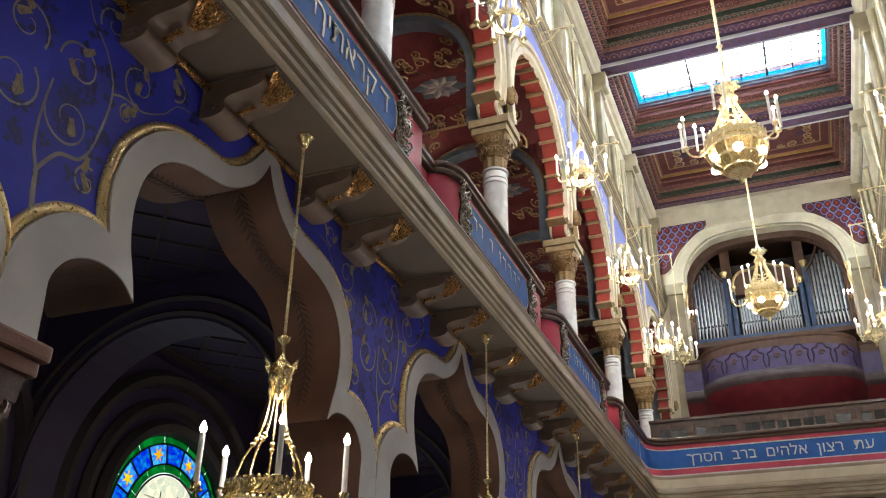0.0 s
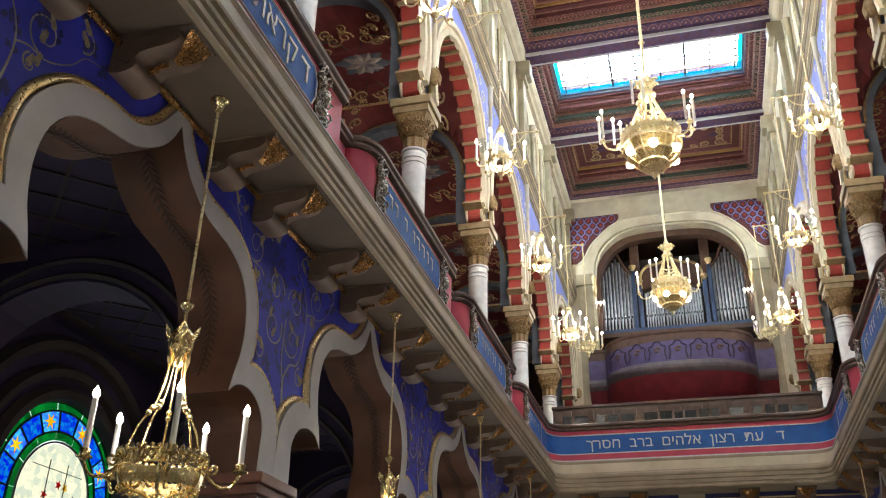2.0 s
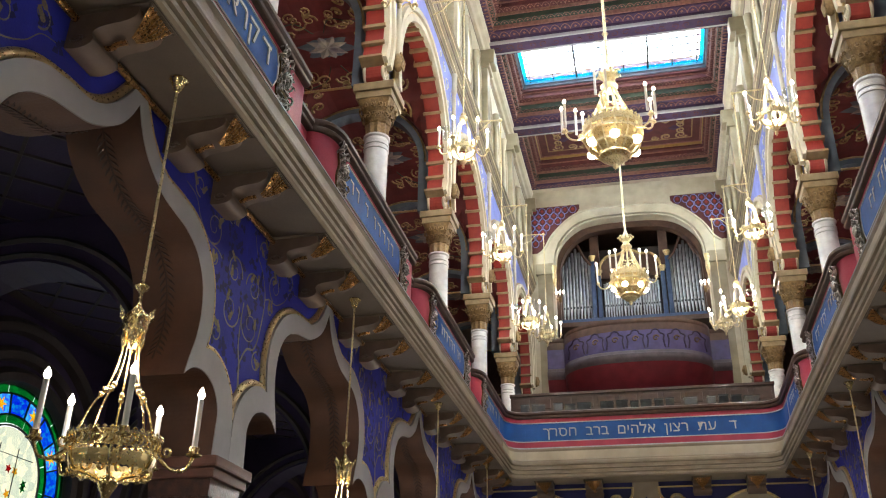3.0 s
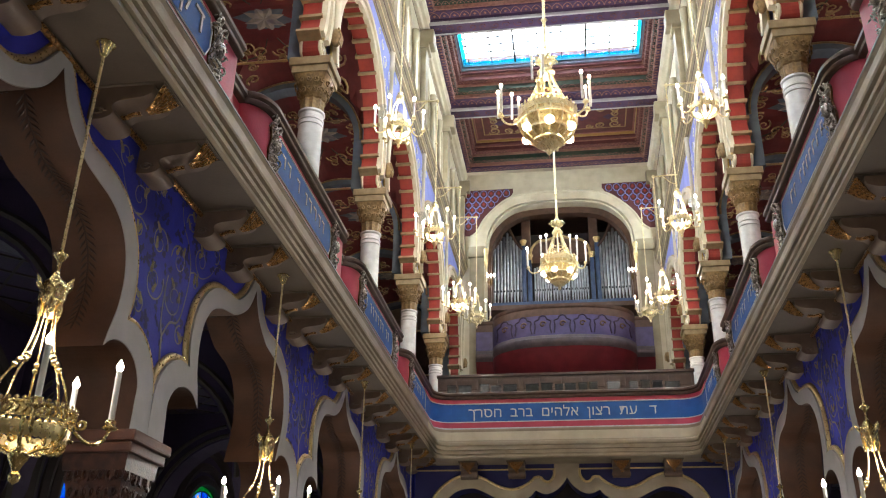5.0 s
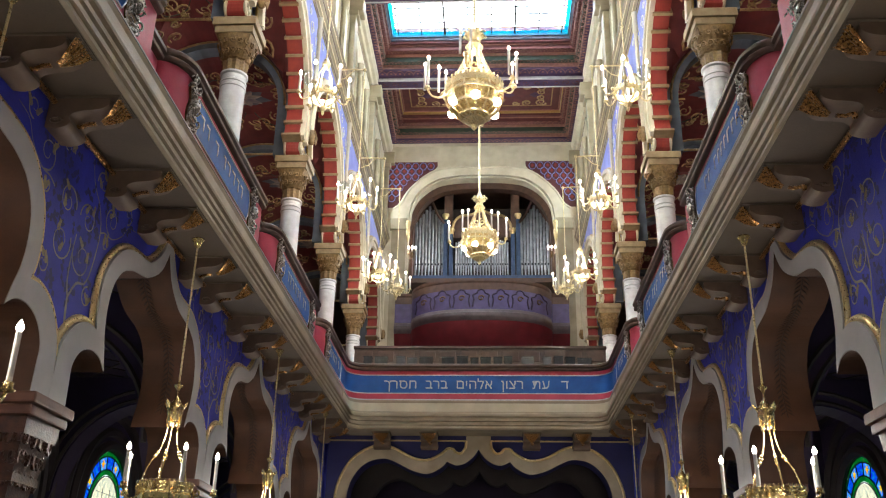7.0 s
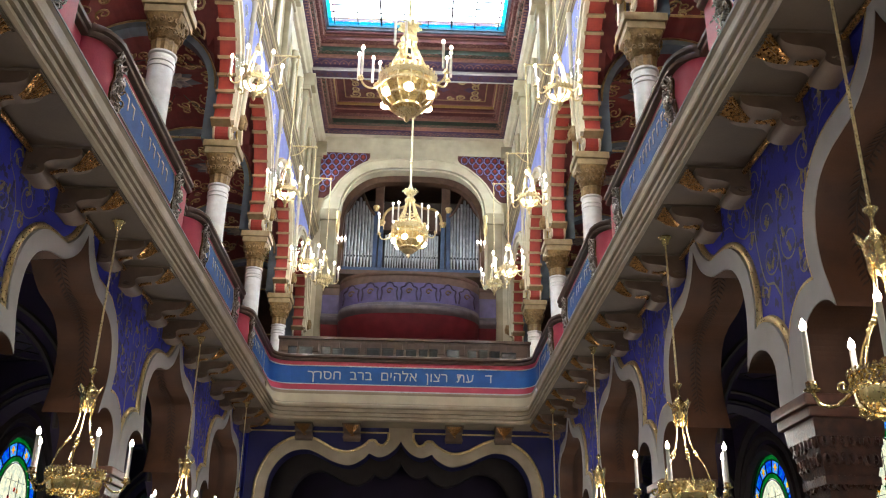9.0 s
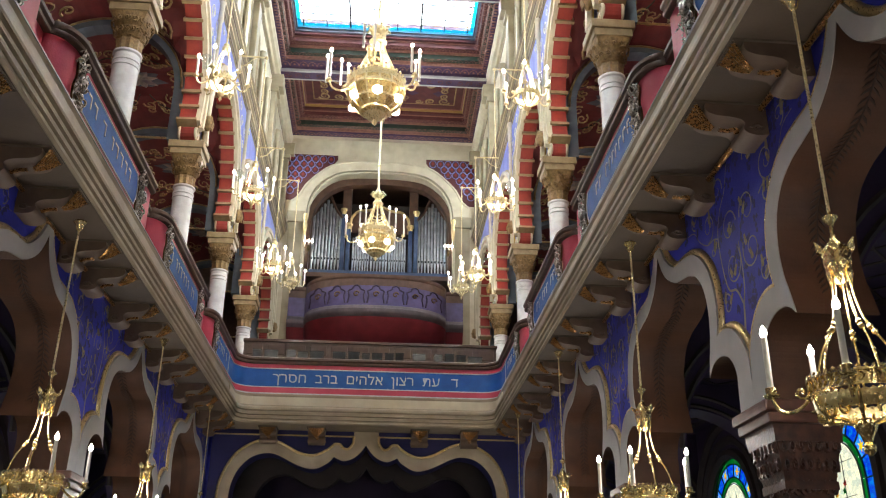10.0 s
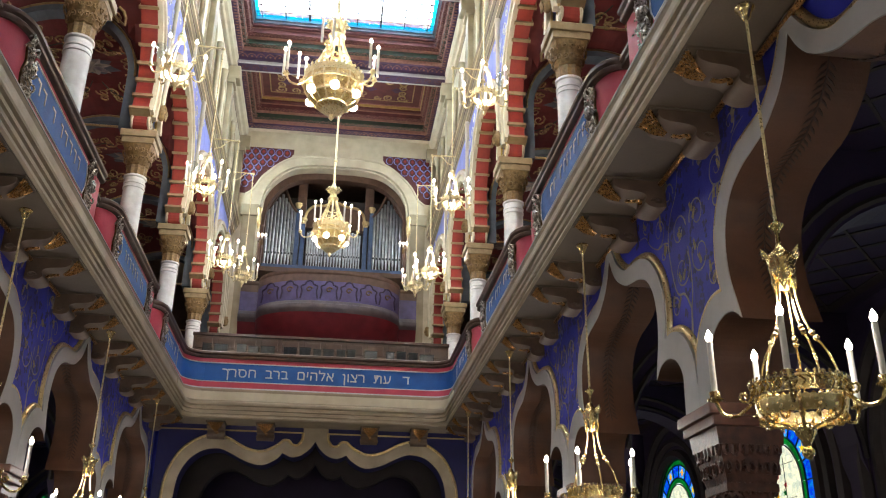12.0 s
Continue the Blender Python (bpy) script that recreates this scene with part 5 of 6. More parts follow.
for s in (-1, 1):
    for k in range(-2, 6):
        gallery_vault(C0 + k * P, s)
    for y in PIERS:
        gallery_rib(y, s)
    bm = bmesh.new()
    box(bm, s * 6.75, s * 7.15, -4.0, 33, 6.0, 13.4)
    solo("wall_gallery_north" if s < 0 else "wall_gallery_south", bm, VAULT, "oxblood painted outer gallery wall", "wall", kind="structure")

# ---- lower aisles ----
def stained_window(y, s):
    o = thing("stained_window", "round-headed stained glass window with blue and green border", "window", "aisle windows", "structure", pose(s * XO, y, 0))
    sp, r = 3.68, 1.1
    to3 = lambda u, v, d: (-s * d, u, v)

    def shape(k, low):
        return [(-k, low)] + [(-k * math.cos(math.pi * i / 28), sp + k * math.sin(math.pi * i / 28)) for i in range(29)] + [(k, low)]

    def ring(ra, rb, a0, a1, low=None, n=6):
        return [(-ra * math.cos(a0 + (a1 - a0) * i / n), sp + ra * math.sin(a0 + (a1 - a0) * i / n)) for i in range(n + 1)] + [(-rb * math.cos(a1 - (a1 - a0) * i / n), sp + rb * math.sin(a1 - (a1 - a0) * i / n)) for i in range(n + 1)]

    for ra, rb, mat, nseg in ((r, r - 0.1, GREENGLASS, 7), (r - 0.1, r - 0.34, BLUEGLASS, 9), (r - 0.34, r - 0.44, GREENGLASS, 7)):
        for i in range(nseg):
            bm = bmesh.new()
            outer = ring(ra, rb, math.pi * i / nseg + 0.008, math.pi * (i + 1) / nseg - 0.008)
            if mat is BLUEGLASS and i % 2:
                a = math.pi * (i + 0.5) / nseg
                cu, cv = -(ra + rb) / 2 * math.cos(a), sp + (ra + rb) / 2 * math.sin(a)
                star = [(cu + (0.105 if k % 2 == 0 else 0.036) * math.cos(a + k * math.pi / 6), cv + (0.105 if k % 2 == 0 else 0.036) * math.sin(a + k * math.pi / 6)) for k in range(12)]
                pts = outer + star
                vs = [bm.verts.new(to3(u, v, 0.004)) for u, v in pts]
                for tri in tessellate_polygon([[Vector((u, v, 0)) for u, v in outer], [Vector((u, v, 0)) for u, v in star]]):
                    bm.faces.new([vs[t] for t in tri])
                part("glass_segment", bm, mat, o)
                bm = bmesh.new()
                prism(bm, star, to3, 0.002, 0.006)
                part("yellow_flower", bm, YELLOWGLASS, o, "yellow glass flower")
                continue
            prism(bm, outer, to3, 0.0, 0.008)
            part("glass_segment", bm, mat, o)
        for sg in (-1, 1):
            bm = bmesh.new()
            prism(bm, [(sg * ra, sp), (sg * rb, sp), (sg * rb, 1.4), (sg * ra, 1.4)], to3, 0.0, 0.008)
            part("glass_strip", bm, mat, o)
    bm = bmesh.new()
    prism(bm, shape(r - 0.48, 1.4), to3, 0.0, 0.008)
    part("pale_pane", bm, PALEGLASS, o, "pale painted centre glass")
    rnd = random.Random(4)
    for i in range(26):
        bm = bmesh.new()
        cu, cv, turn = rnd.uniform(-0.42, 0.42), rnd.uniform(2.4, 4.0), rnd.uniform(0, 1)
        prism(bm, [(cu + (0.06 if k % 2 == 0 else 0.028) * math.cos(turn + k * math.pi / 5), cv + (0.06 if k % 2 == 0 else 0.028) * math.sin(turn + k * math.pi / 5)) for k in range(10)], to3, 0.009, 0.012)
        part("glass_flower", bm, (REDGLASS, YELLOWGLASS, GREENGLASS)[i % 3], o)
    bm = bmesh.new()
    for k in (r - 0.1, r - 0.34, r - 0.46):
        tube(bm, [to3(u, v, 0.006) for u, v in shape(k, 1.4)], 0.014 if k > 0.55 else 0.03, 4)
    for i in range(10):
        a = math.pi * i / 9
        tube(bm, [to3(-(r - 0.34) * math.cos(a), sp + (r - 0.34) * math.sin(a), 0.008), to3(-(r - 0.1) * math.cos(a), sp + (r - 0.1) * math.sin(a), 0.008)], 0.012, 4)
    for u in (-0.16, 0.16):
        tube(bm, [to3(u, 1.4, 0.008), to3(u, sp + 0.42, 0.008)], 0.006, 4)
    for v in (2.2, 2.9, 3.5, 4.0):
        tube(bm, [to3(-0.45, v, 0.008), to3(0.45, v, 0.008)], 0.005, 4)
    part("leading", bm, LEAD, o, "dark lead cames")
    bm = bmesh.new()
    for k, w in ((r + 0.1, 0.1), (1.45, 0.09), (1.78, 0.1)):
        if k < 1.8:
            tube(bm, [to3(u, v, 0.04) for u, v in shape(k, 1.0)], w, 6)
    part("surround", bm, AISLEBAND, o, "brown arched surround, darkened for shade", 50)
    bm = bmesh.new()
    prism(bm, shape(r - 0.005, 1.41), to3, -0.03, -0.02)
    part("daylight", bm, DAYDIM, o)
    return o


def aisle_wall(y, s):
    bm = bmesh.new()
    r = 1.1
    for sg in (-1, 1):
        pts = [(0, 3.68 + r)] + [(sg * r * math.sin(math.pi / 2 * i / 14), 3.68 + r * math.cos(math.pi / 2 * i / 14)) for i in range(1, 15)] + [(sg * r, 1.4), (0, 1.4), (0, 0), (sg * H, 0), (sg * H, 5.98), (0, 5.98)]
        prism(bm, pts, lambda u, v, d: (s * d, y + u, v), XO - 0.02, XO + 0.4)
    return solo("aisle_wall", bm, AISLE, "blue aisle wall round a window, darkened for shade", "wall", "aisle walls", "structure")


def aisle_rib(y, s):
    o = thing("aisle_rib", "transverse arch across the aisle, darkened for shade", "arch", "aisle ribs", "structure", pose(0, y, 0))
    bm = bmesh.new()
    xa, xb = XW + THICK, XO
    c, r = (xa + xb) / 2, (xb - xa) / 2 - 0.12
    inner = [(c + r * math.cos(math.pi * i / 24), 3.7 + r * math.sin(math.pi * i / 24)) for i in range(25)]
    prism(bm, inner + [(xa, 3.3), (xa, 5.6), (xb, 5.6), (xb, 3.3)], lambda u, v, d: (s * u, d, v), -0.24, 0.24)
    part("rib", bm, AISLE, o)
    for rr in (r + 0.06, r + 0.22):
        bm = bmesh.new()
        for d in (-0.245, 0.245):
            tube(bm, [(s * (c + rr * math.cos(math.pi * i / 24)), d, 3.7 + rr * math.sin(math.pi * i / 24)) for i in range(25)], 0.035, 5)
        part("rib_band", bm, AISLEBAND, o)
    return o


for s in (-1, 1):
    for k in range(-2, 6):
        y = C0 + k * P + 0.12
        aisle_wall(y, s)
        stained_window(y, s)
    for y in PIERS:
        if y < 24:
            aisle_rib(y, s)
    bm = bmesh.new()
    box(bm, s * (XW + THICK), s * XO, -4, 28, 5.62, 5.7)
    ac = solo("aisle_ceiling", bm, AISLE, "blue aisle ceiling with a painted lattice, darkened for shade", "ceiling", "aisle ceilings", "structure")
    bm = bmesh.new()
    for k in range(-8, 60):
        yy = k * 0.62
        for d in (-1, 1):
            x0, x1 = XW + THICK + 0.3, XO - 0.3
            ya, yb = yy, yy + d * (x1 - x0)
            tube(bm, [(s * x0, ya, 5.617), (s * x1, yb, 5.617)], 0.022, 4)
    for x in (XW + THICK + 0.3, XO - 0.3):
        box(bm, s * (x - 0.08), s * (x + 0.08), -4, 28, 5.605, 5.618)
    part("lattice", bm, AISLEBAND, ac, "brown painted lattice, darkened for shade")
    ac.children[0]["kind"] = "stuff"

# ---- parapet panels, reliefs, lettering ----
def text_mesh(body, size, depth=0.006):
    cu = bpy.data.curves.new("lettering", "FONT")
    cu.body, cu.size, cu.extrude, cu.align_x, cu.align_y = body, size, depth, "CENTER", "CENTER"
    ob = bpy.data.objects.new("lettering", cu)
    scene.collection.objects.link(ob)
    bpy.context.view_layer.update()
    me = bpy.data.meshes.new_from_object(ob.evaluated_get(bpy.context.evaluated_depsgraph_get()))
    bpy.data.objects.remove(ob)
    me.materials.clear()
    me.materials.append(LETTER)
    return me


def dalet(parent, m, size):
    """The letter dalet: a bar over a leg set in from its end."""
    bm = bmesh.new()
    box(bm, -0.26 * size, 0.26 * size, 0.2 * size, 0.29 * size, 0, 0.012)
    box(bm, 0.1 * size, 0.19 * size, -0.29 * size, 0.2 * size, 0, 0.012)
    return part("lettering", bm, LETTER, parent, "silver letter", m=m)


def relief():
    """A silvered cartouche of scrolls and leaves, facing +x, about 0.3 wide and 0.62 high."""
    o = thing("silver_relief", "tarnished silver scroll relief on the crimson parapet", "relief", "parapet reliefs")
    rnd = random.Random(12)
    bm = bmesh.new()
    prism(bm, smooth_path([(-0.1, -0.27), (-0.13, -0.1), (-0.08, 0.05), (-0.12, 0.2), (0, 0.3), (0.12, 0.2), (0.08, 0.05), (0.13, -0.1), (0.1, -0.26), (0, -0.32)], 3), lambda u, v, d: (d, u, v), 0, 0.02)
    part("back_plate", bm, DARKMETAL, o, "dark back plate")
    bm = bmesh.new()
    for i in range(46):
        u, v = rnd.uniform(-0.15, 0.15), -0.28 + 0.56 * i / 45
        ang = rnd.uniform(0, 6.28)
        leaf(bm, (rnd.uniform(0.015, 0.05), u, v), (rnd.uniform(0.1, 0.7), math.cos(ang), math.sin(ang)), (0, -math.sin(ang), math.cos(ang)), rnd.uniform(0.05, 0.09), rnd.uniform(0.014, 0.026), (0.014, 0, 0))
    part("leaf_spray", bm, SILVER, o, "tarnished silver leaves")
    for i in range(14):
        bm = bmesh.new()
        u, v = rnd.uniform(-0.12, 0.12), -0.27 + 0.54 * i / 13
        r = rnd.uniform(0.03, 0.06)
        sp = spiral(u, v, r, rnd.uniform(0.9, 1.5), rnd.uniform(0, 6.28), rnd.choice((-1, 1)), 12)
        tube(bm, [(0.03 + 0.03 * math.sin(k * 0.5), a, b) for k, (a, b) in enumerate(sp)], [0.015 - 0.0007 * k for k in range(13)], 5)
        part("scroll", bm, SILVER, o, "", 60)
    bm = bmesh.new()
    ball(bm, (0.05, 0, 0.0), 0.055, 8, 1.5)
    part("boss", bm, SILVER, o, "", 60)
    return o


WALLTURN = Matrix(((0, 0, 1, 0), (1, 0, 0, 0), (0, 1, 0, 0), (0, 0, 0, 1)))
first_relief = relief()
used_first = False
for s in (-1, 1):
    ends = [n for n in NICHES if n < YE + 0.3]
    for i, n in enumerate(ends):
        for d in (-0.81, 0.81):
            if n + d > YE - 0.1:
                continue
            m = pose(s * 2.779, n + d, 6.53, 0, 0, 180 if s > 0 else 0)
            if not used_first:
                first_relief.matrix_basis, used_first = m, True
            else:
                copy_thing(first_relief, m)
    for i, n in enumerate(ends):
        a = n + 0.93
        b = min((ends[i + 1] if i + 1 < len(ends) else n + P) - 0.93, YE - 0.9)
        if b - a < 0.5:
            continue
        o = thing("inscription_panel", "blue painted panel with a pale border and silver letters", "panel", "parapet panels")
        zl, zh, e = 6.34, 6.745, 0.07
        cut = 0.0 if b > YE - 1.0 else e
        out = [(a, zl + 0.12), (a + e, zl), (b - cut, zl), (b, zl + (0.12 if cut else 0)), (b, zh - (0.12 if cut else 0)), (b - cut, zh), (a + e, zh), (a, zh - 0.12), (a + 0.03, (zl + zh) / 2)]
        bm = bmesh.new()
        prism(bm, out, lambda u, v, d: (s * d, u, v), 2.772, 2.781)
        part("field", bm, PANEL, o)
        bm = bmesh.new()
        tube(bm, [(s * 2.772, u, v) for u, v in out + out[:1]], 0.011, 5)
        part("border", bm, LETTER, o, "pale border line", 40)
        mid = (a + b) / 2
        if s < 0 and 5 < mid < 6.5:
            me = text_mesh("\u05da\u05d9\u05ea\u05d0\u05e8\u05e7", 0.34)
            part("lettering", me, LETTER, o, "silver letters", m=Matrix.Translation((-2.766, b - 0.98, 6.56)) @ WALLTURN)
            dalet(o, Matrix.Translation((-2.772, b - 0.27, 6.56)) @ WALLTURN, 0.34)
            rest = [(a + 0.12 + 0.17 * k, 0.12) for k in range(4)]
        else:
            rnd = random.Random(i * 3 + s)
            rest = []
            y = a + 0.2
            while y < b - 0.3:
                w = rnd.uniform(0.09, 0.16)
                rest.append((y, w))
                y += w + (0.05 if rnd.random() < 0.75 else 0.2)
        for y, w in rest:
            bm = bmesh.new()
            box(bm, s * 2.766, s * 2.773, y, y + w * 0.8, 6.615, 6.64)
            box(bm, s * 2.766, s * 2.773, y + w * 0.8 - 0.024, y + w * 0.8, 6.495, 6.615)
            part("letter_mark", bm, LETTER, o)
me = text_mesh("\u05da\u05e8\u05e1\u05d7  \u05d1\u05e8\u05d1  \u05dd\u05d9\u05d4\u05dc\u05d0  \u05df\u05d5\u05e6\u05e8  \u05ea\u05e2", 0.29)
xs = [v.co.x for v in me.vertices]
ob = part("lettering", me, LETTER, g, "silver inscription", m=Matrix.Translation((-0.25, YE + 0.072, 6.525)) @ Matrix.Rotation(radians(90), 4, "X") @ Matrix.Diagonal((3.5 / max(0.1, max(xs) - min(xs)), 1, 1, 1)))
# the second letter is a dalet: its bar runs on past the leg
marks = sorted(xs)
cuts = [b for a, b in zip(marks, marks[1:]) if b - a > 0.008]
ends = [a for a, b in zip(marks, marks[1:]) if b - a > 0.008]
scale_x = 3.5 / max(0.1, max(xs) - min(xs))
top = max(v.co.y for v in me.vertices if cuts[0] - 0.001 <= v.co.x <= ends[1] + 0.001)
bm = bmesh.new()
box(bm, -0.25 + scale_x * ends[1] - 0.01, -0.25 + scale_x * ends[1] + 0.022, YE + 0.066, YE + 0.079, 6.525 + top - 0.036, 6.525 + top)
part("lettering", bm, LETTER, g, "silver letter")
dalet(g, Matrix.Translation((1.82, YE + 0.079, 6.525)) @ Matrix.Rotation(radians(90), 4, "X"), 0.29)

# ---- hanging lights ----
def candle(bm_unused, parent, at, length, r, lit=True):
    c = part("candle", lathe(bmesh.new(), [(r, 0), (r, length), (r * 0.6, length + 0.004)], 10), CANDLE, parent, "ivory candle sleeve", 50, Matrix.Translation(at))
    if lit:
        k = r * 1.15
        bm = bmesh.new()
        lathe(bm, [(k * 0.45, 0), (k, k * 1.0), (k * 1.05, k * 1.5), (k * 0.7, k * 2.6), (0.001, k * 3.8)], 10)
        part("flame_bulb", bm, BULB, c, "lit flame-shaped bulb", 60, Matrix.Translation((0, 0, length)))
    return c


def arm(parent, a, r0, r1, z0, dip, thick, mat=BRASS):
    bm = bmesh.new()
    path = smooth_path([(r0, z0), (r0 + (r1 - r0) * 0.4, z0 - dip), (r0 + (r1 - r0) * 0.8, z0 - dip * 0.9), (r1, z0 + 0.02)], 5)
    tube(bm, [(r * math.cos(a), r * math.sin(a), z) for r, z in path], thick, 6)
    sp = spiral(r0 + 0.03, z0 + 0.045, 0.04, 1.2, 3.0, 1, 12)
    tube(bm, [(r * math.cos(a), r * math.sin(a), z) for r, z in sp], thick * 0.8, 5)
    lathe(bm, [(0.012, 0), (0.045, 0.012), (0.047, 0.02), (0.03, 0.022), (0.032, 0.06), (0.03, 0.062)], 10, (r1 * math.cos(a), r1 * math.sin(a), z0 + 0.015))
    return part("arm", bm, mat, parent, "scrolled brass arm with drip pan", 50)


def aisle_lamp(top):
    """A ring chandelier on a twisted rod; the origin is where it hangs from."""
    o = thing("aisle_chandelier", "brass ring chandelier with five lit candles on a twisted rod", "chandelier", "aisle chandeliers")
    bm = bmesh.new()
    lathe(bm, [(0.012, -0.12), (0.03, -0.1), (0.045, -0.05), (0.07, -0.02), (0.06, 0)], 12)
    part("ceiling_rose", bm, BRASS, o, "", 50)
    bm = bmesh.new()
    n = 320
    for k in range(2):
        tube(bm, [(0.0055 * math.cos(i * 0.8 + k * math.pi), 0.0055 * math.sin(i * 0.8 + k * math.pi), -0.1 - 1.52 * i / n) for i in range(n + 1)], 0.0068, 4)
    part("twisted_rod", bm, PALEBRASS, o, "twisted brass rod", 60)
    bm = bmesh.new()
    lathe(bm, [(0.012, -1.68), (0.02, -1.66), (0.042, -1.635), (0.045, -1.62), (0.02, -1.605), (0.01, -1.59)], 12)
    part("knop", bm, BRASS, o, "", 50)
    bm = bmesh.new()
    lathe(bm, [(0.012, -1.67), (0.014, -1.74), (0.03, -1.78), (0.055, -1.80), (0.078, -1.83), (0.084, -1.86), (0.076, -1.89), (0.082, -1.9), (0.07, -1.94), (0.055, -1.99), (0.036, -2.03), (0.01, -2.04)][::-1], 14)
    crown = part("crown", bm, BRASS, o, "brass leaf crown", 50)
    bm = bmesh.new()
    for k in range(6):
        a = k * math.pi / 3
        leaf(bm, (0.08 * math.cos(a), 0.08 * math.sin(a), -1.87), (0.5 * math.cos(a), 0.5 * math.sin(a), 1), (-math.sin(a), math.cos(a), 0), 0.10, 0.034, (0.01 * math.cos(a), 0.01 * math.sin(a), 0))
        leaf(bm, (0.074 * math.cos(a), 0.074 * math.sin(a), -1.92), (-0.1 * math.cos(a), -0.1 * math.sin(a), -1), (-math.sin(a), math.cos(a), 0), 0.15, 0.03, (0.01 * math.cos(a), 0.01 * math.sin(a), 0))
    part("crown_leaves", bm, BRASS, crown)
    zr = -2.66
    for k in range(5):
        a = k * math.pi * 0.4 + 0.95
        path = smooth_path([(0.05, -1.96), (0.06, -2.12), (0.10, -2.28), (0.185, -2.43), (0.245, zr + 0.03)], 6)
        bm = bmesh.new()
        tube(bm, [(r * math.cos(a), r * math.sin(a), z) for r, z in path], 0.0072, 6)
        for rr, zz in ((0.112, -2.305), (0.13, -2.335)):
            ball(bm, (rr * math.cos(a), rr * math.sin(a), zz), 0.02, 6)
        part("stay", bm, BRASS, o, "curved brass stay", 50)
    # pierced ring with scalloped crest
    bm = bmesh.new()
    for z0, z1, r in ((zr + 0.045, zr + 0.058, 0.272), (zr - 0.03, zr - 0.018, 0.268)):
        lathe(bm, [(r - 0.012, z0), (r, z0), (r, z1), (r - 0.012, z1), (r - 0.012, z0)], 40)
    for i in range(40):
        a = 2 * math.pi * i / 40
        tube(bm, [((0.262) * math.cos(a + d), (0.262) * math.sin(a + d), zr + e) for d, e in ((0, -0.02), (0.06, 0.0), (0.1, 0.02), (0.03, 0.035), (-0.02, 0.05))], 0.006, 4)
        leaf(bm, (0.27 * math.cos(a), 0.27 * math.sin(a), zr + 0.056), (0, 0, 1), (-math.sin(a), math.cos(a), 0), 0.026, 0.018, (0.004 * math.cos(a), 0.004 * math.sin(a), 0))
    lathe(bm, [(0.254, zr - 0.025), (0.259, zr - 0.025), (0.259, zr + 0.05), (0.254, zr + 0.05), (0.254, zr - 0.025)], 40)
    part("pierced_ring", bm, BRASS, o, "pierced brass ring")
    bm = bmesh.new()
    n = 120
    rings = []
    for k in range(n):
        a = 2 * math.pi * k / n
        wave = 0.008 * abs(math.sin(a * 20))
        rings.append([bm.verts.new((r * math.cos(a), r * math.sin(a), z)) for r, z in ((0.246, zr - 0.052 + wave), (0.24, zr - 0.085), (0.226, zr - 0.125 - wave), (0.223, zr - 0.122 - wave), (0.237, zr - 0.085), (0.243, zr - 0.052 + wave))])
    for k in range(n):
        p, q = rings[k], rings[(k + 1) % n]
        for i in range(6):
            bm.faces.new((p[i], p[(i + 1) % 6], q[(i + 1) % 6], q[i]))
    part("scalloped_band", bm, GILT, o, "bright scalloped gilt band")
    for k in range(15):
        a = 2 * math.pi * k / 15
        bm = bmesh.new()
        sp = spiral(0.215, zr - 0.135, 0.042, 1.3, 1.0, 1, 12)
        tube(bm, [(r * math.cos(a + 0.05 * math.sin(i * 0.6)), r * math.sin(a + 0.05 * math.sin(i * 0.6)), z) for i, (r, z) in enumerate(sp)], [0.0115 - 0.0005 * i for i in range(13)], 5)
        part("hanging_scroll", bm, BRASS, o, "", 60)
    for k in range(6):
        a = k * math.pi / 3
        bm = bmesh.new()
        tube(bm, [(r * math.cos(a), r * math.sin(a), z) for r, z in smooth_path([(0.255, zr - 0.02), (0.25, zr - 0.09), (0.2, zr - 0.15), (0.12, zr - 0.165), (0.05, zr - 0.19)], 4)], 0.011, 5)
        part("basket_stay", bm, BRASS, o, "", 50)
    bm = bmesh.new()
    lathe(bm, [(0.005, zr - 0.36), (0.03, zr - 0.34), (0.035, zr - 0.31), (0.02, zr - 0.29), (0.03, zr - 0.26), (0.055, zr - 0.22), (0.06, zr - 0.19), (0.03, zr - 0.16)], 14)
    part("finial", bm, BRASS, o, "", 50)
    for k in range(5):
        a = k * math.pi * 0.4 + 0.34
        ar = arm(o, a, 0.27, 0.46, zr - 0.05, 0.06, 0.011)
        candle(None, ar, (0.46 * math.cos(a), 0.46 * math.sin(a), zr + 0.02), 0.30, 0.0175)
    return o


first = aisle_lamp(SOFFIT)
first.matrix_basis = pose(-2.9, C0, SOFFIT)
for s in (-1, 1):
    for k in range(-1, 4):
        if (s, k) != (-1, 0):
            copy_thing(first, pose(s * 2.9, C0 + k * P, SOFFIT))


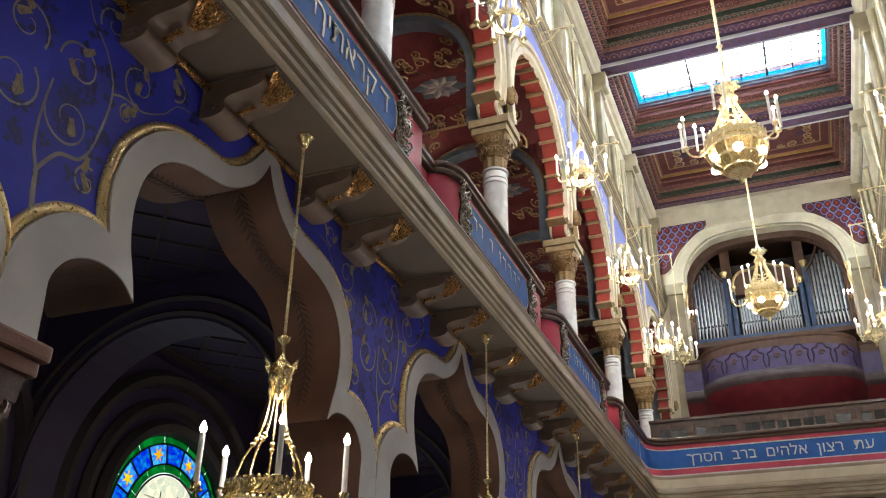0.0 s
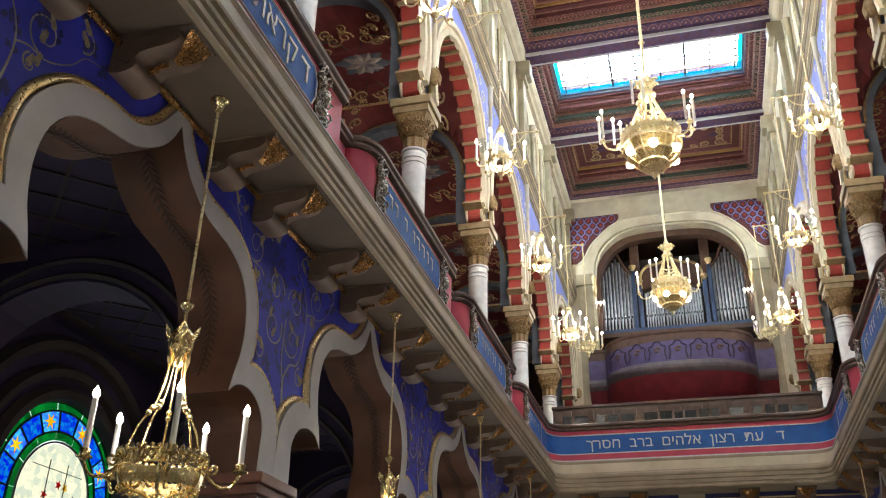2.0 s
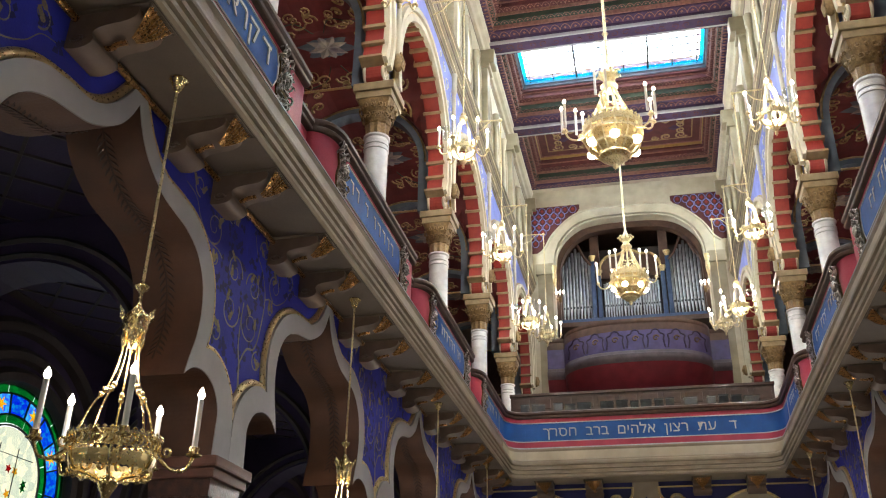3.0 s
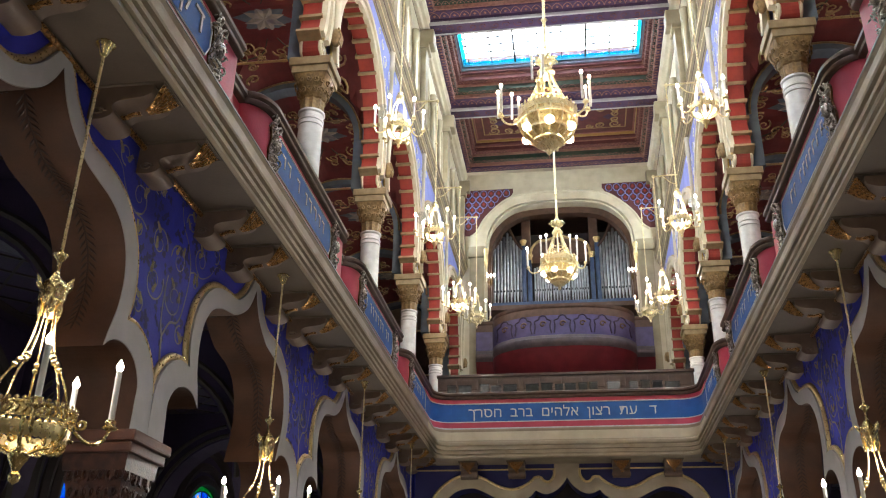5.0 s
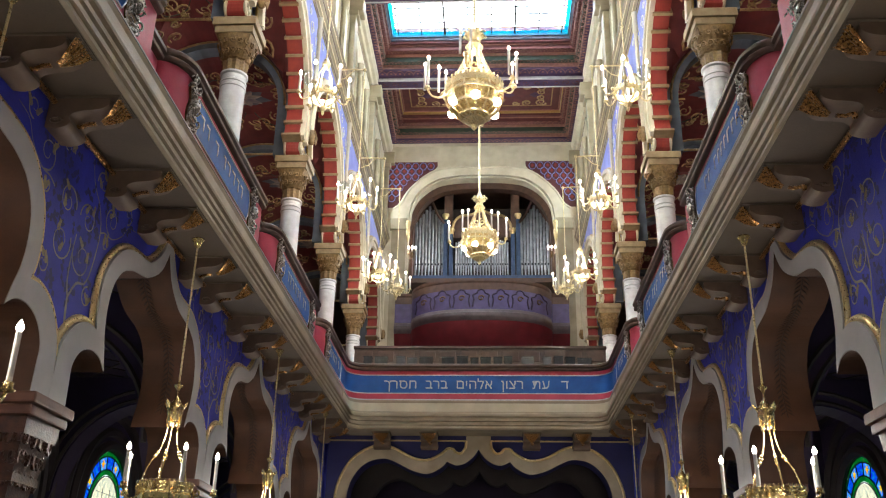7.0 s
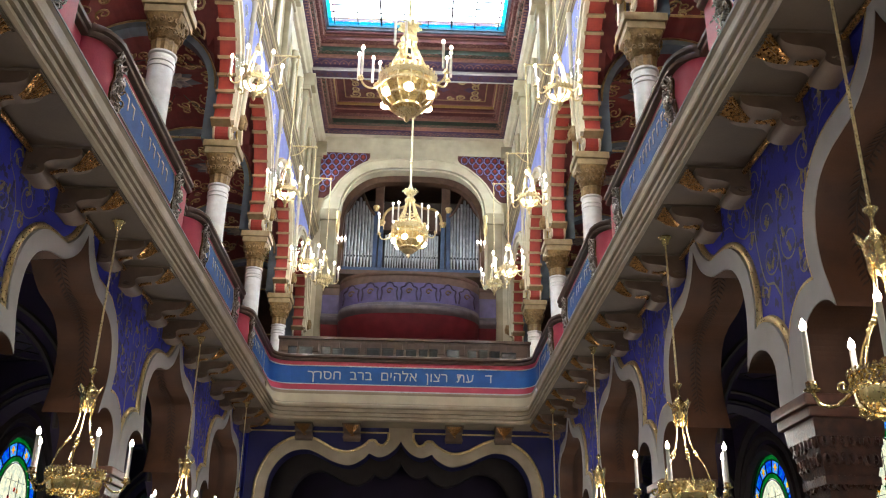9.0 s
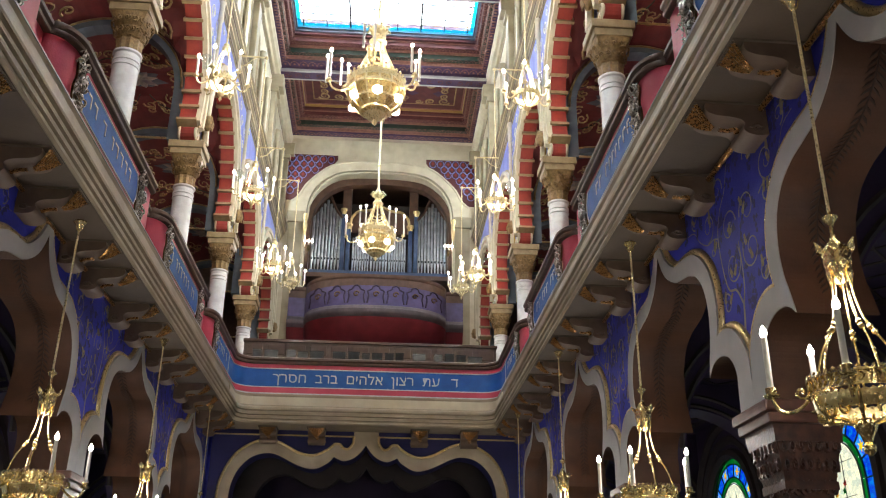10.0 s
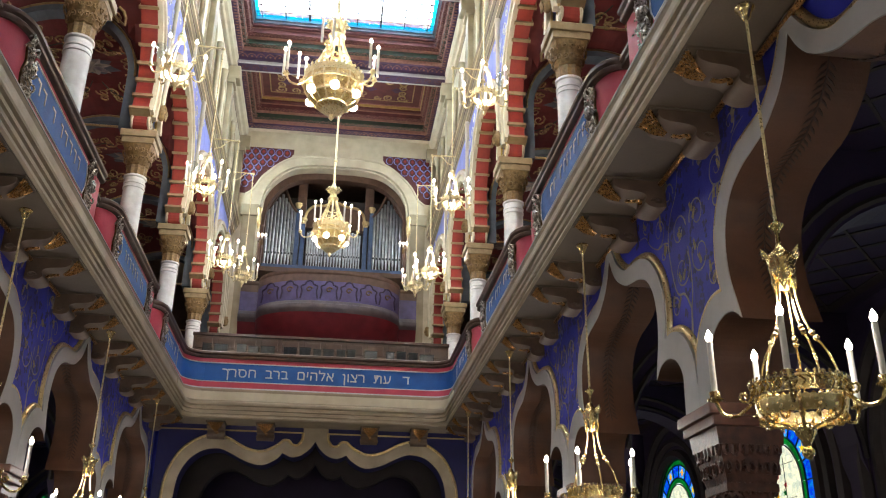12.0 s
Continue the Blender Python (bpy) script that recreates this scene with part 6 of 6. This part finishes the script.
def wall_lamp():
    """A small chandelier hung from an arm over the arch; the origin is the lower end of its ring."""
    o = thing("arcade_chandelier", "small brass chandelier hung from a wall arm over an arch", "chandelier", "arcade chandeliers")
    bm = bmesh.new()
    tube(bm, [(0, 0, 1.0), (0, 0, 3.72)], 0.014, 8)
    for z in (1.7, 2.6, 3.4):
        ball(bm, (0, 0, z), 0.028, 6)
    part("hanging_rod", bm, PALEBRASS, o, "slim brass rod", 50)
    bm = bmesh.new()
    tube(bm, [(0, 0, 3.72), (0.3, 0, 3.74), (0.62, 0, 3.74)], 0.02, 6)
    ball(bm, (0, 0, 3.72), 0.045, 8)
    tube(bm, [(0.6, 0, 3.45), (0.42, 0, 3.52), (0.3, 0, 3.66), (0.22, 0, 3.73)], 0.014, 5)
    part("wall_arm", bm, PALEBRASS, o, "brass wall arm", 50)
    bm = bmesh.new()
    lathe(bm, [(0.02, 0.92), (0.055, 0.95), (0.075, 1.0), (0.07, 1.05), (0.03, 1.08), (0.05, 1.11), (0.02, 1.14)], 12)
    part("crown", bm, PALEBRASS, o, "", 50)
    for k in range(4):
        a = k * math.pi / 2 + math.pi / 4
        bm = bmesh.new()
        tube(bm, [(r * math.cos(a), r * math.sin(a), z) for r, z in smooth_path([(0.05, 0.96), (0.12, 0.8), (0.15, 0.6), (0.21, 0.4)], 5)], 0.013, 6)
        part("stay", bm, PALEBRASS, o, "", 50)
    bm = bmesh.new()
    lathe(bm, [(0.2, 0.34), (0.225, 0.34), (0.225, 0.42), (0.2, 0.42), (0.2, 0.34)], 24)
    for i in range(20):
        a = 2 * math.pi * i / 20
        leaf(bm, (0.22 * math.cos(a), 0.22 * math.sin(a), 0.42), (0, 0, 1), (-math.sin(a), math.cos(a), 0), 0.05, 0.03, (0.006 * math.cos(a), 0.006 * math.sin(a), 0))
        leaf(bm, (0.22 * math.cos(a), 0.22 * math.sin(a), 0.35), (-0.5 * math.cos(a), -0.5 * math.sin(a), -1), (-math.sin(a), math.cos(a), 0), 0.035, 0.02, (0.01 * math.cos(a), 0.01 * math.sin(a), 0))
    part("ring", bm, PALEBRASS, o, "leafy brass ring")
    for k in range(6):
        a = k * math.pi / 3
        bm = bmesh.new()
        tube(bm, [(r * math.cos(a), r * math.sin(a), z) for r, z in smooth_path([(0.2, 0.34), (0.16, 0.24), (0.09, 0.2), (0.03, 0.16)], 4)], 0.016, 5)
        part("basket_stay", bm, PALEBRASS, o, "", 50)
    bm = bmesh.new()
    lathe(bm, [(0.004, 0.0), (0.03, 0.04), (0.02, 0.08), (0.06, 0.13), (0.06, 0.17), (0.02, 0.22)], 12)
    part("finial", bm, PALEBRASS, o, "", 50)
    for k in range(6):
        a = k * math.pi / 3 + 0.3
        ar = arm(o, a, 0.22, 0.42, 0.36, 0.08, 0.014, PALEBRASS)
        candle(None, ar, (0.42 * math.cos(a), 0.42 * math.sin(a), 0.44), 0.3, 0.022)
    bm = bmesh.new()
    lathe(bm, [(0.03, 0), (0.09, 0.05), (0.12, 0.14), (0.1, 0.22), (0.05, 0.27)], 14, (0.3, 0, 0.62))
    part("glass_shade", bm, CLEAR, o, "clear crystal shade", 60)
    return o


first = wall_lamp()
first.matrix_basis = pose(2.54, C0 + P, 9.62)
for s in (-1, 1):
    for k in range(1, 6):
        if (s, k) != (1, 1):
            copy_thing(first, pose(s * 2.54, C0 + k * P, 10.8 if k == 5 else 9.62, 0, 0, 0 if s > 0 else 180))


def great_chandelier(name_label, drop, tiers=True):
    o = thing("great_chandelier", name_label, "chandelier", "great chandeliers")
    bm = bmesh.new()
    tube(bm, [(0, 0, 1.85), (0, 0, drop)], 0.024, 8)
    z = 2.6
    while z < drop:
        lathe(bm, [(0.024, -0.04), (0.05, 0), (0.024, 0.04)], 10, (0, 0, z))
        z += 1.7
    part("hanging_rod", bm, PALEBRASS, o, "pale brass hanging rod", 50)
    bm = bmesh.new()
    lathe(bm, [(0.03, 1.38), (0.1, 1.42), (0.13, 1.5), (0.09, 1.56), (0.07, 1.62), (0.11, 1.68), (0.13, 1.74), (0.08, 1.82), (0.05, 1.88), (0.03, 1.95)], 16)
    for k in range(8):
        a = k * math.pi / 4
        sp = spiral(0.12, 1.74, 0.06, 1.2, 0, 1, 10)
        tube(bm, [(r * math.cos(a), r * math.sin(a), z) for r, z in sp], 0.016, 5)
    part("crown", bm, PALEBRASS, o, "ornate brass crown", 50)
    for k in range(8):
        a = k * math.pi / 4
        bm = bmesh.new()
        tube(bm, [(r * math.cos(a), r * math.sin(a), z) for r, z in smooth_path([(0.08, 1.45), (0.15, 1.2), (0.26, 0.9), (0.36, 0.68)], 5)], 0.017, 6)
        part("stay", bm, PALEBRASS, o, "", 50)
    for k in range(10):
        a = k * math.pi / 5
        for rr, zz, q in ((0.2, 1.0, 0.09), (0.27, 0.82, 0.08)):
            bm = bmesh.new()
            sp = spiral(0, zz, q, 1.2, k, (-1) ** k, 12)
            tube(bm, [((rr) * math.cos(a) - u * math.sin(a), (rr) * math.sin(a) + u * math.cos(a), v) for u, v in sp], 0.014, 4)
            part("filigree_scroll", bm, PALEBRASS, o, "brass filigree")
    bm = bmesh.new()
    lathe(bm, [(0.37, 0.6), (0.4, 0.6), (0.41, 0.7), (0.37, 0.7), (0.37, 0.6)], 32)
    for i in range(32):
        a = 2 * math.pi * i / 32
        leaf(bm, (0.4 * math.cos(a), 0.4 * math.sin(a), 0.7), (0.2 * math.cos(a), 0.2 * math.sin(a), 1), (-math.sin(a), math.cos(a), 0), 0.07, 0.035, (0.01 * math.cos(a), 0.01 * math.sin(a), 0))
    part("ring", bm, PALEBRASS, o, "broad brass ring")
    # bowl ribs and pan
    bm = bmesh.new()
    for k in range(14):
        a = k * math.pi / 7
        tube(bm, [(r * math.cos(a), r * math.sin(a), z) for r, z in smooth_path([(0.4, 0.62), (0.4, 0.5), (0.33, 0.3), (0.2, 0.16), (0.1, 0.12)], 5)], 0.013, 5)
    for r, z in ((0.4, 0.5), (0.33, 0.3), (0.2, 0.16)):
        lathe(bm, [(r - 0.014, z - 0.02), (r + 0.014, z - 0.02), (r + 0.014, z + 0.02), (r - 0.014, z + 0.02), (r - 0.014, z - 0.02)], 28)
    lathe(bm, [(0.004, -0.1), (0.04, -0.05), (0.03, 0.0), (0.1, 0.03), (0.15, 0.08), (0.13, 0.13)], 16)
    part("bowl_frame", bm, PALEBRASS, o, "open brass bowl frame with a pendant", 50)
    bm = bmesh.new()
    lathe(bm, smooth_path([(0.1, 0.13), (0.2, 0.17), (0.32, 0.3), (0.39, 0.48), (0.395, 0.6)], 3), 24)
    part("bowl", bm, BOWLGILT, o, "pale gilt bowl", 60)
    for k in range(6):
        a = k * math.pi / 3 + 0.25
        bm = bmesh.new()
        ball(bm, (0.345 * math.cos(a), 0.345 * math.sin(a), 0.32), 0.065, 8)
        part("globe_bulb", bm, BULB, o, "lit globe bulb", 60)
    for k in range(6):
        a = k * math.pi / 3 + math.pi
        far, z = (0.68, 0.5) if k % 2 == 0 else (0.6, 0.84 if tiers else 0.58)
        ar = arm(o, a, 0.38, far, z, 0.1, 0.016, PALEBRASS)
        for j in range(2):
            b = a + (j - 0.5) * 0.24
            candle(None, ar, ((far + 0.02) * math.cos(b), (far + 0.02) * math.sin(b), z + 0.05), 0.46, 0.019)
    return o


first = great_chandelier("large gilt brass chandelier with tall lit candles and a glowing bowl", (18.0 - 9.4) / 1.03)
first.matrix_basis = pose(0, CHANDELIERS[0][0], 9.4, 0, 0, 20) @ Matrix.Diagonal((1.2, 1.2, 1.03, 1.0))
second = great_chandelier("large gilt brass chandelier with glowing bowl before the organ", 18.0 - 10.3, False)
second.matrix_basis = pose(0, CHANDELIERS[1][0], 10.3, 0, 0, 0) @ Matrix.Diagonal((1.12, 1.12, 1.0, 1.0))


# ---- small lights beside the organ, and the end gallery's seats ----
for s in (-1, 1):
    o = thing("organ_sconce", "small brass sconce with three lit bulbs beside the organ", "wall lamp", "organ sconces", m=pose(s * 2.3, YB + 0.2, 13.35))
    bm = bmesh.new()
    lathe(bm, [(0.02, -0.25), (0.05, -0.2), (0.03, 0), (0.05, 0.03)], 10)
    tube(bm, [(s * 0.15, 0, -0.1), (0, 0, -0.15)], 0.02, 5)
    part("stem", bm, DARKMETAL, o, "", 50)
    for k in (-1, 0, 1):
        candle(None, o, (k * 0.11, -0.05, -0.02), 0.08, 0.025)


def bench_panel():
    b = thing("gallery_bench", "dark wooden bench with panelled back on the end gallery", "bench", "gallery benches")
    bm = bmesh.new()
    box(bm, -0.5, 0.5, 0, 0.05, 6.06, 7.62, 0.008)
    part("backrest", bm, WOOD, b)
    bm = bmesh.new()
    box(bm, -0.52, 0.52, -0.04, 0.08, 7.62, 7.69, 0.012)
    part("top_rail", bm, WOOD, b)
    for u in (-0.25, 0.25):
        bm = bmesh.new()
        box(bm, u - 0.19, u + 0.19, -0.018, 0.0, 7.32, 7.56, 0.01)
        part("raised_panel", bm, CASEWOOD, b)
    bm = bmesh.new()
    box(bm, -0.5, 0.5, -0.45, 0, 6.45, 6.5, 0.01)
    part("seat", bm, WOOD, b)
    for u in (-0.48, 0.48):
        bm = bmesh.new()
        box(bm, u - 0.02, u + 0.02, -0.42, 0.05, 6.06, 6.5)
        part("end_board", bm, WOOD, b)
    return b


bm = bmesh.new()
box(bm, -3.2, 3.2, 20.5, YB - 0.01, 6.06, 6.3)
solo("gallery_platform", bm, WOOD, "raised dark wooden step of the end gallery", "floor", kind="structure")
first = bench_panel()
first.matrix_basis = pose(-2.45, 21.2, 0.24)
for i in range(1, 6):
    copy_thing(first, pose(-2.45 + 0.98 * i, 21.2, 0.24))

bm = bmesh.new()
box(bm, -2.6, 2.6, YE + 0.27, YE + 0.62, 6.06, 7.04, 0.01)
solo("gallery_ledge", bm, WOOD, "dark wooden ledge behind the end gallery rail", "ledge", kind="structure")
rnd = random.Random(21)
x = -2.5
while x < 2.4:
    w = rnd.uniform(0.16, 0.3)
    o = thing("lacquered_box", "black glossy box on the end gallery ledge", "box", "boxes on the ledge", m=pose(x + w / 2, YE + 0.42, 7.04, 0, 0, rnd.uniform(-4, 4)))
    h = rnd.uniform(0.15, 0.2)
    part("body", box(bmesh.new(), -w / 2, w / 2, -0.1, 0.1, 0, h - 0.02, 0.008), BLACKGLOSS, o)
    part("lid", box(bmesh.new(), -w / 2 - 0.008, w / 2 + 0.008, -0.108, 0.108, h - 0.02, h, 0.008), BLACKGLOSS, o)
    x += w + rnd.choice((0.05, 0.06, 0.2))
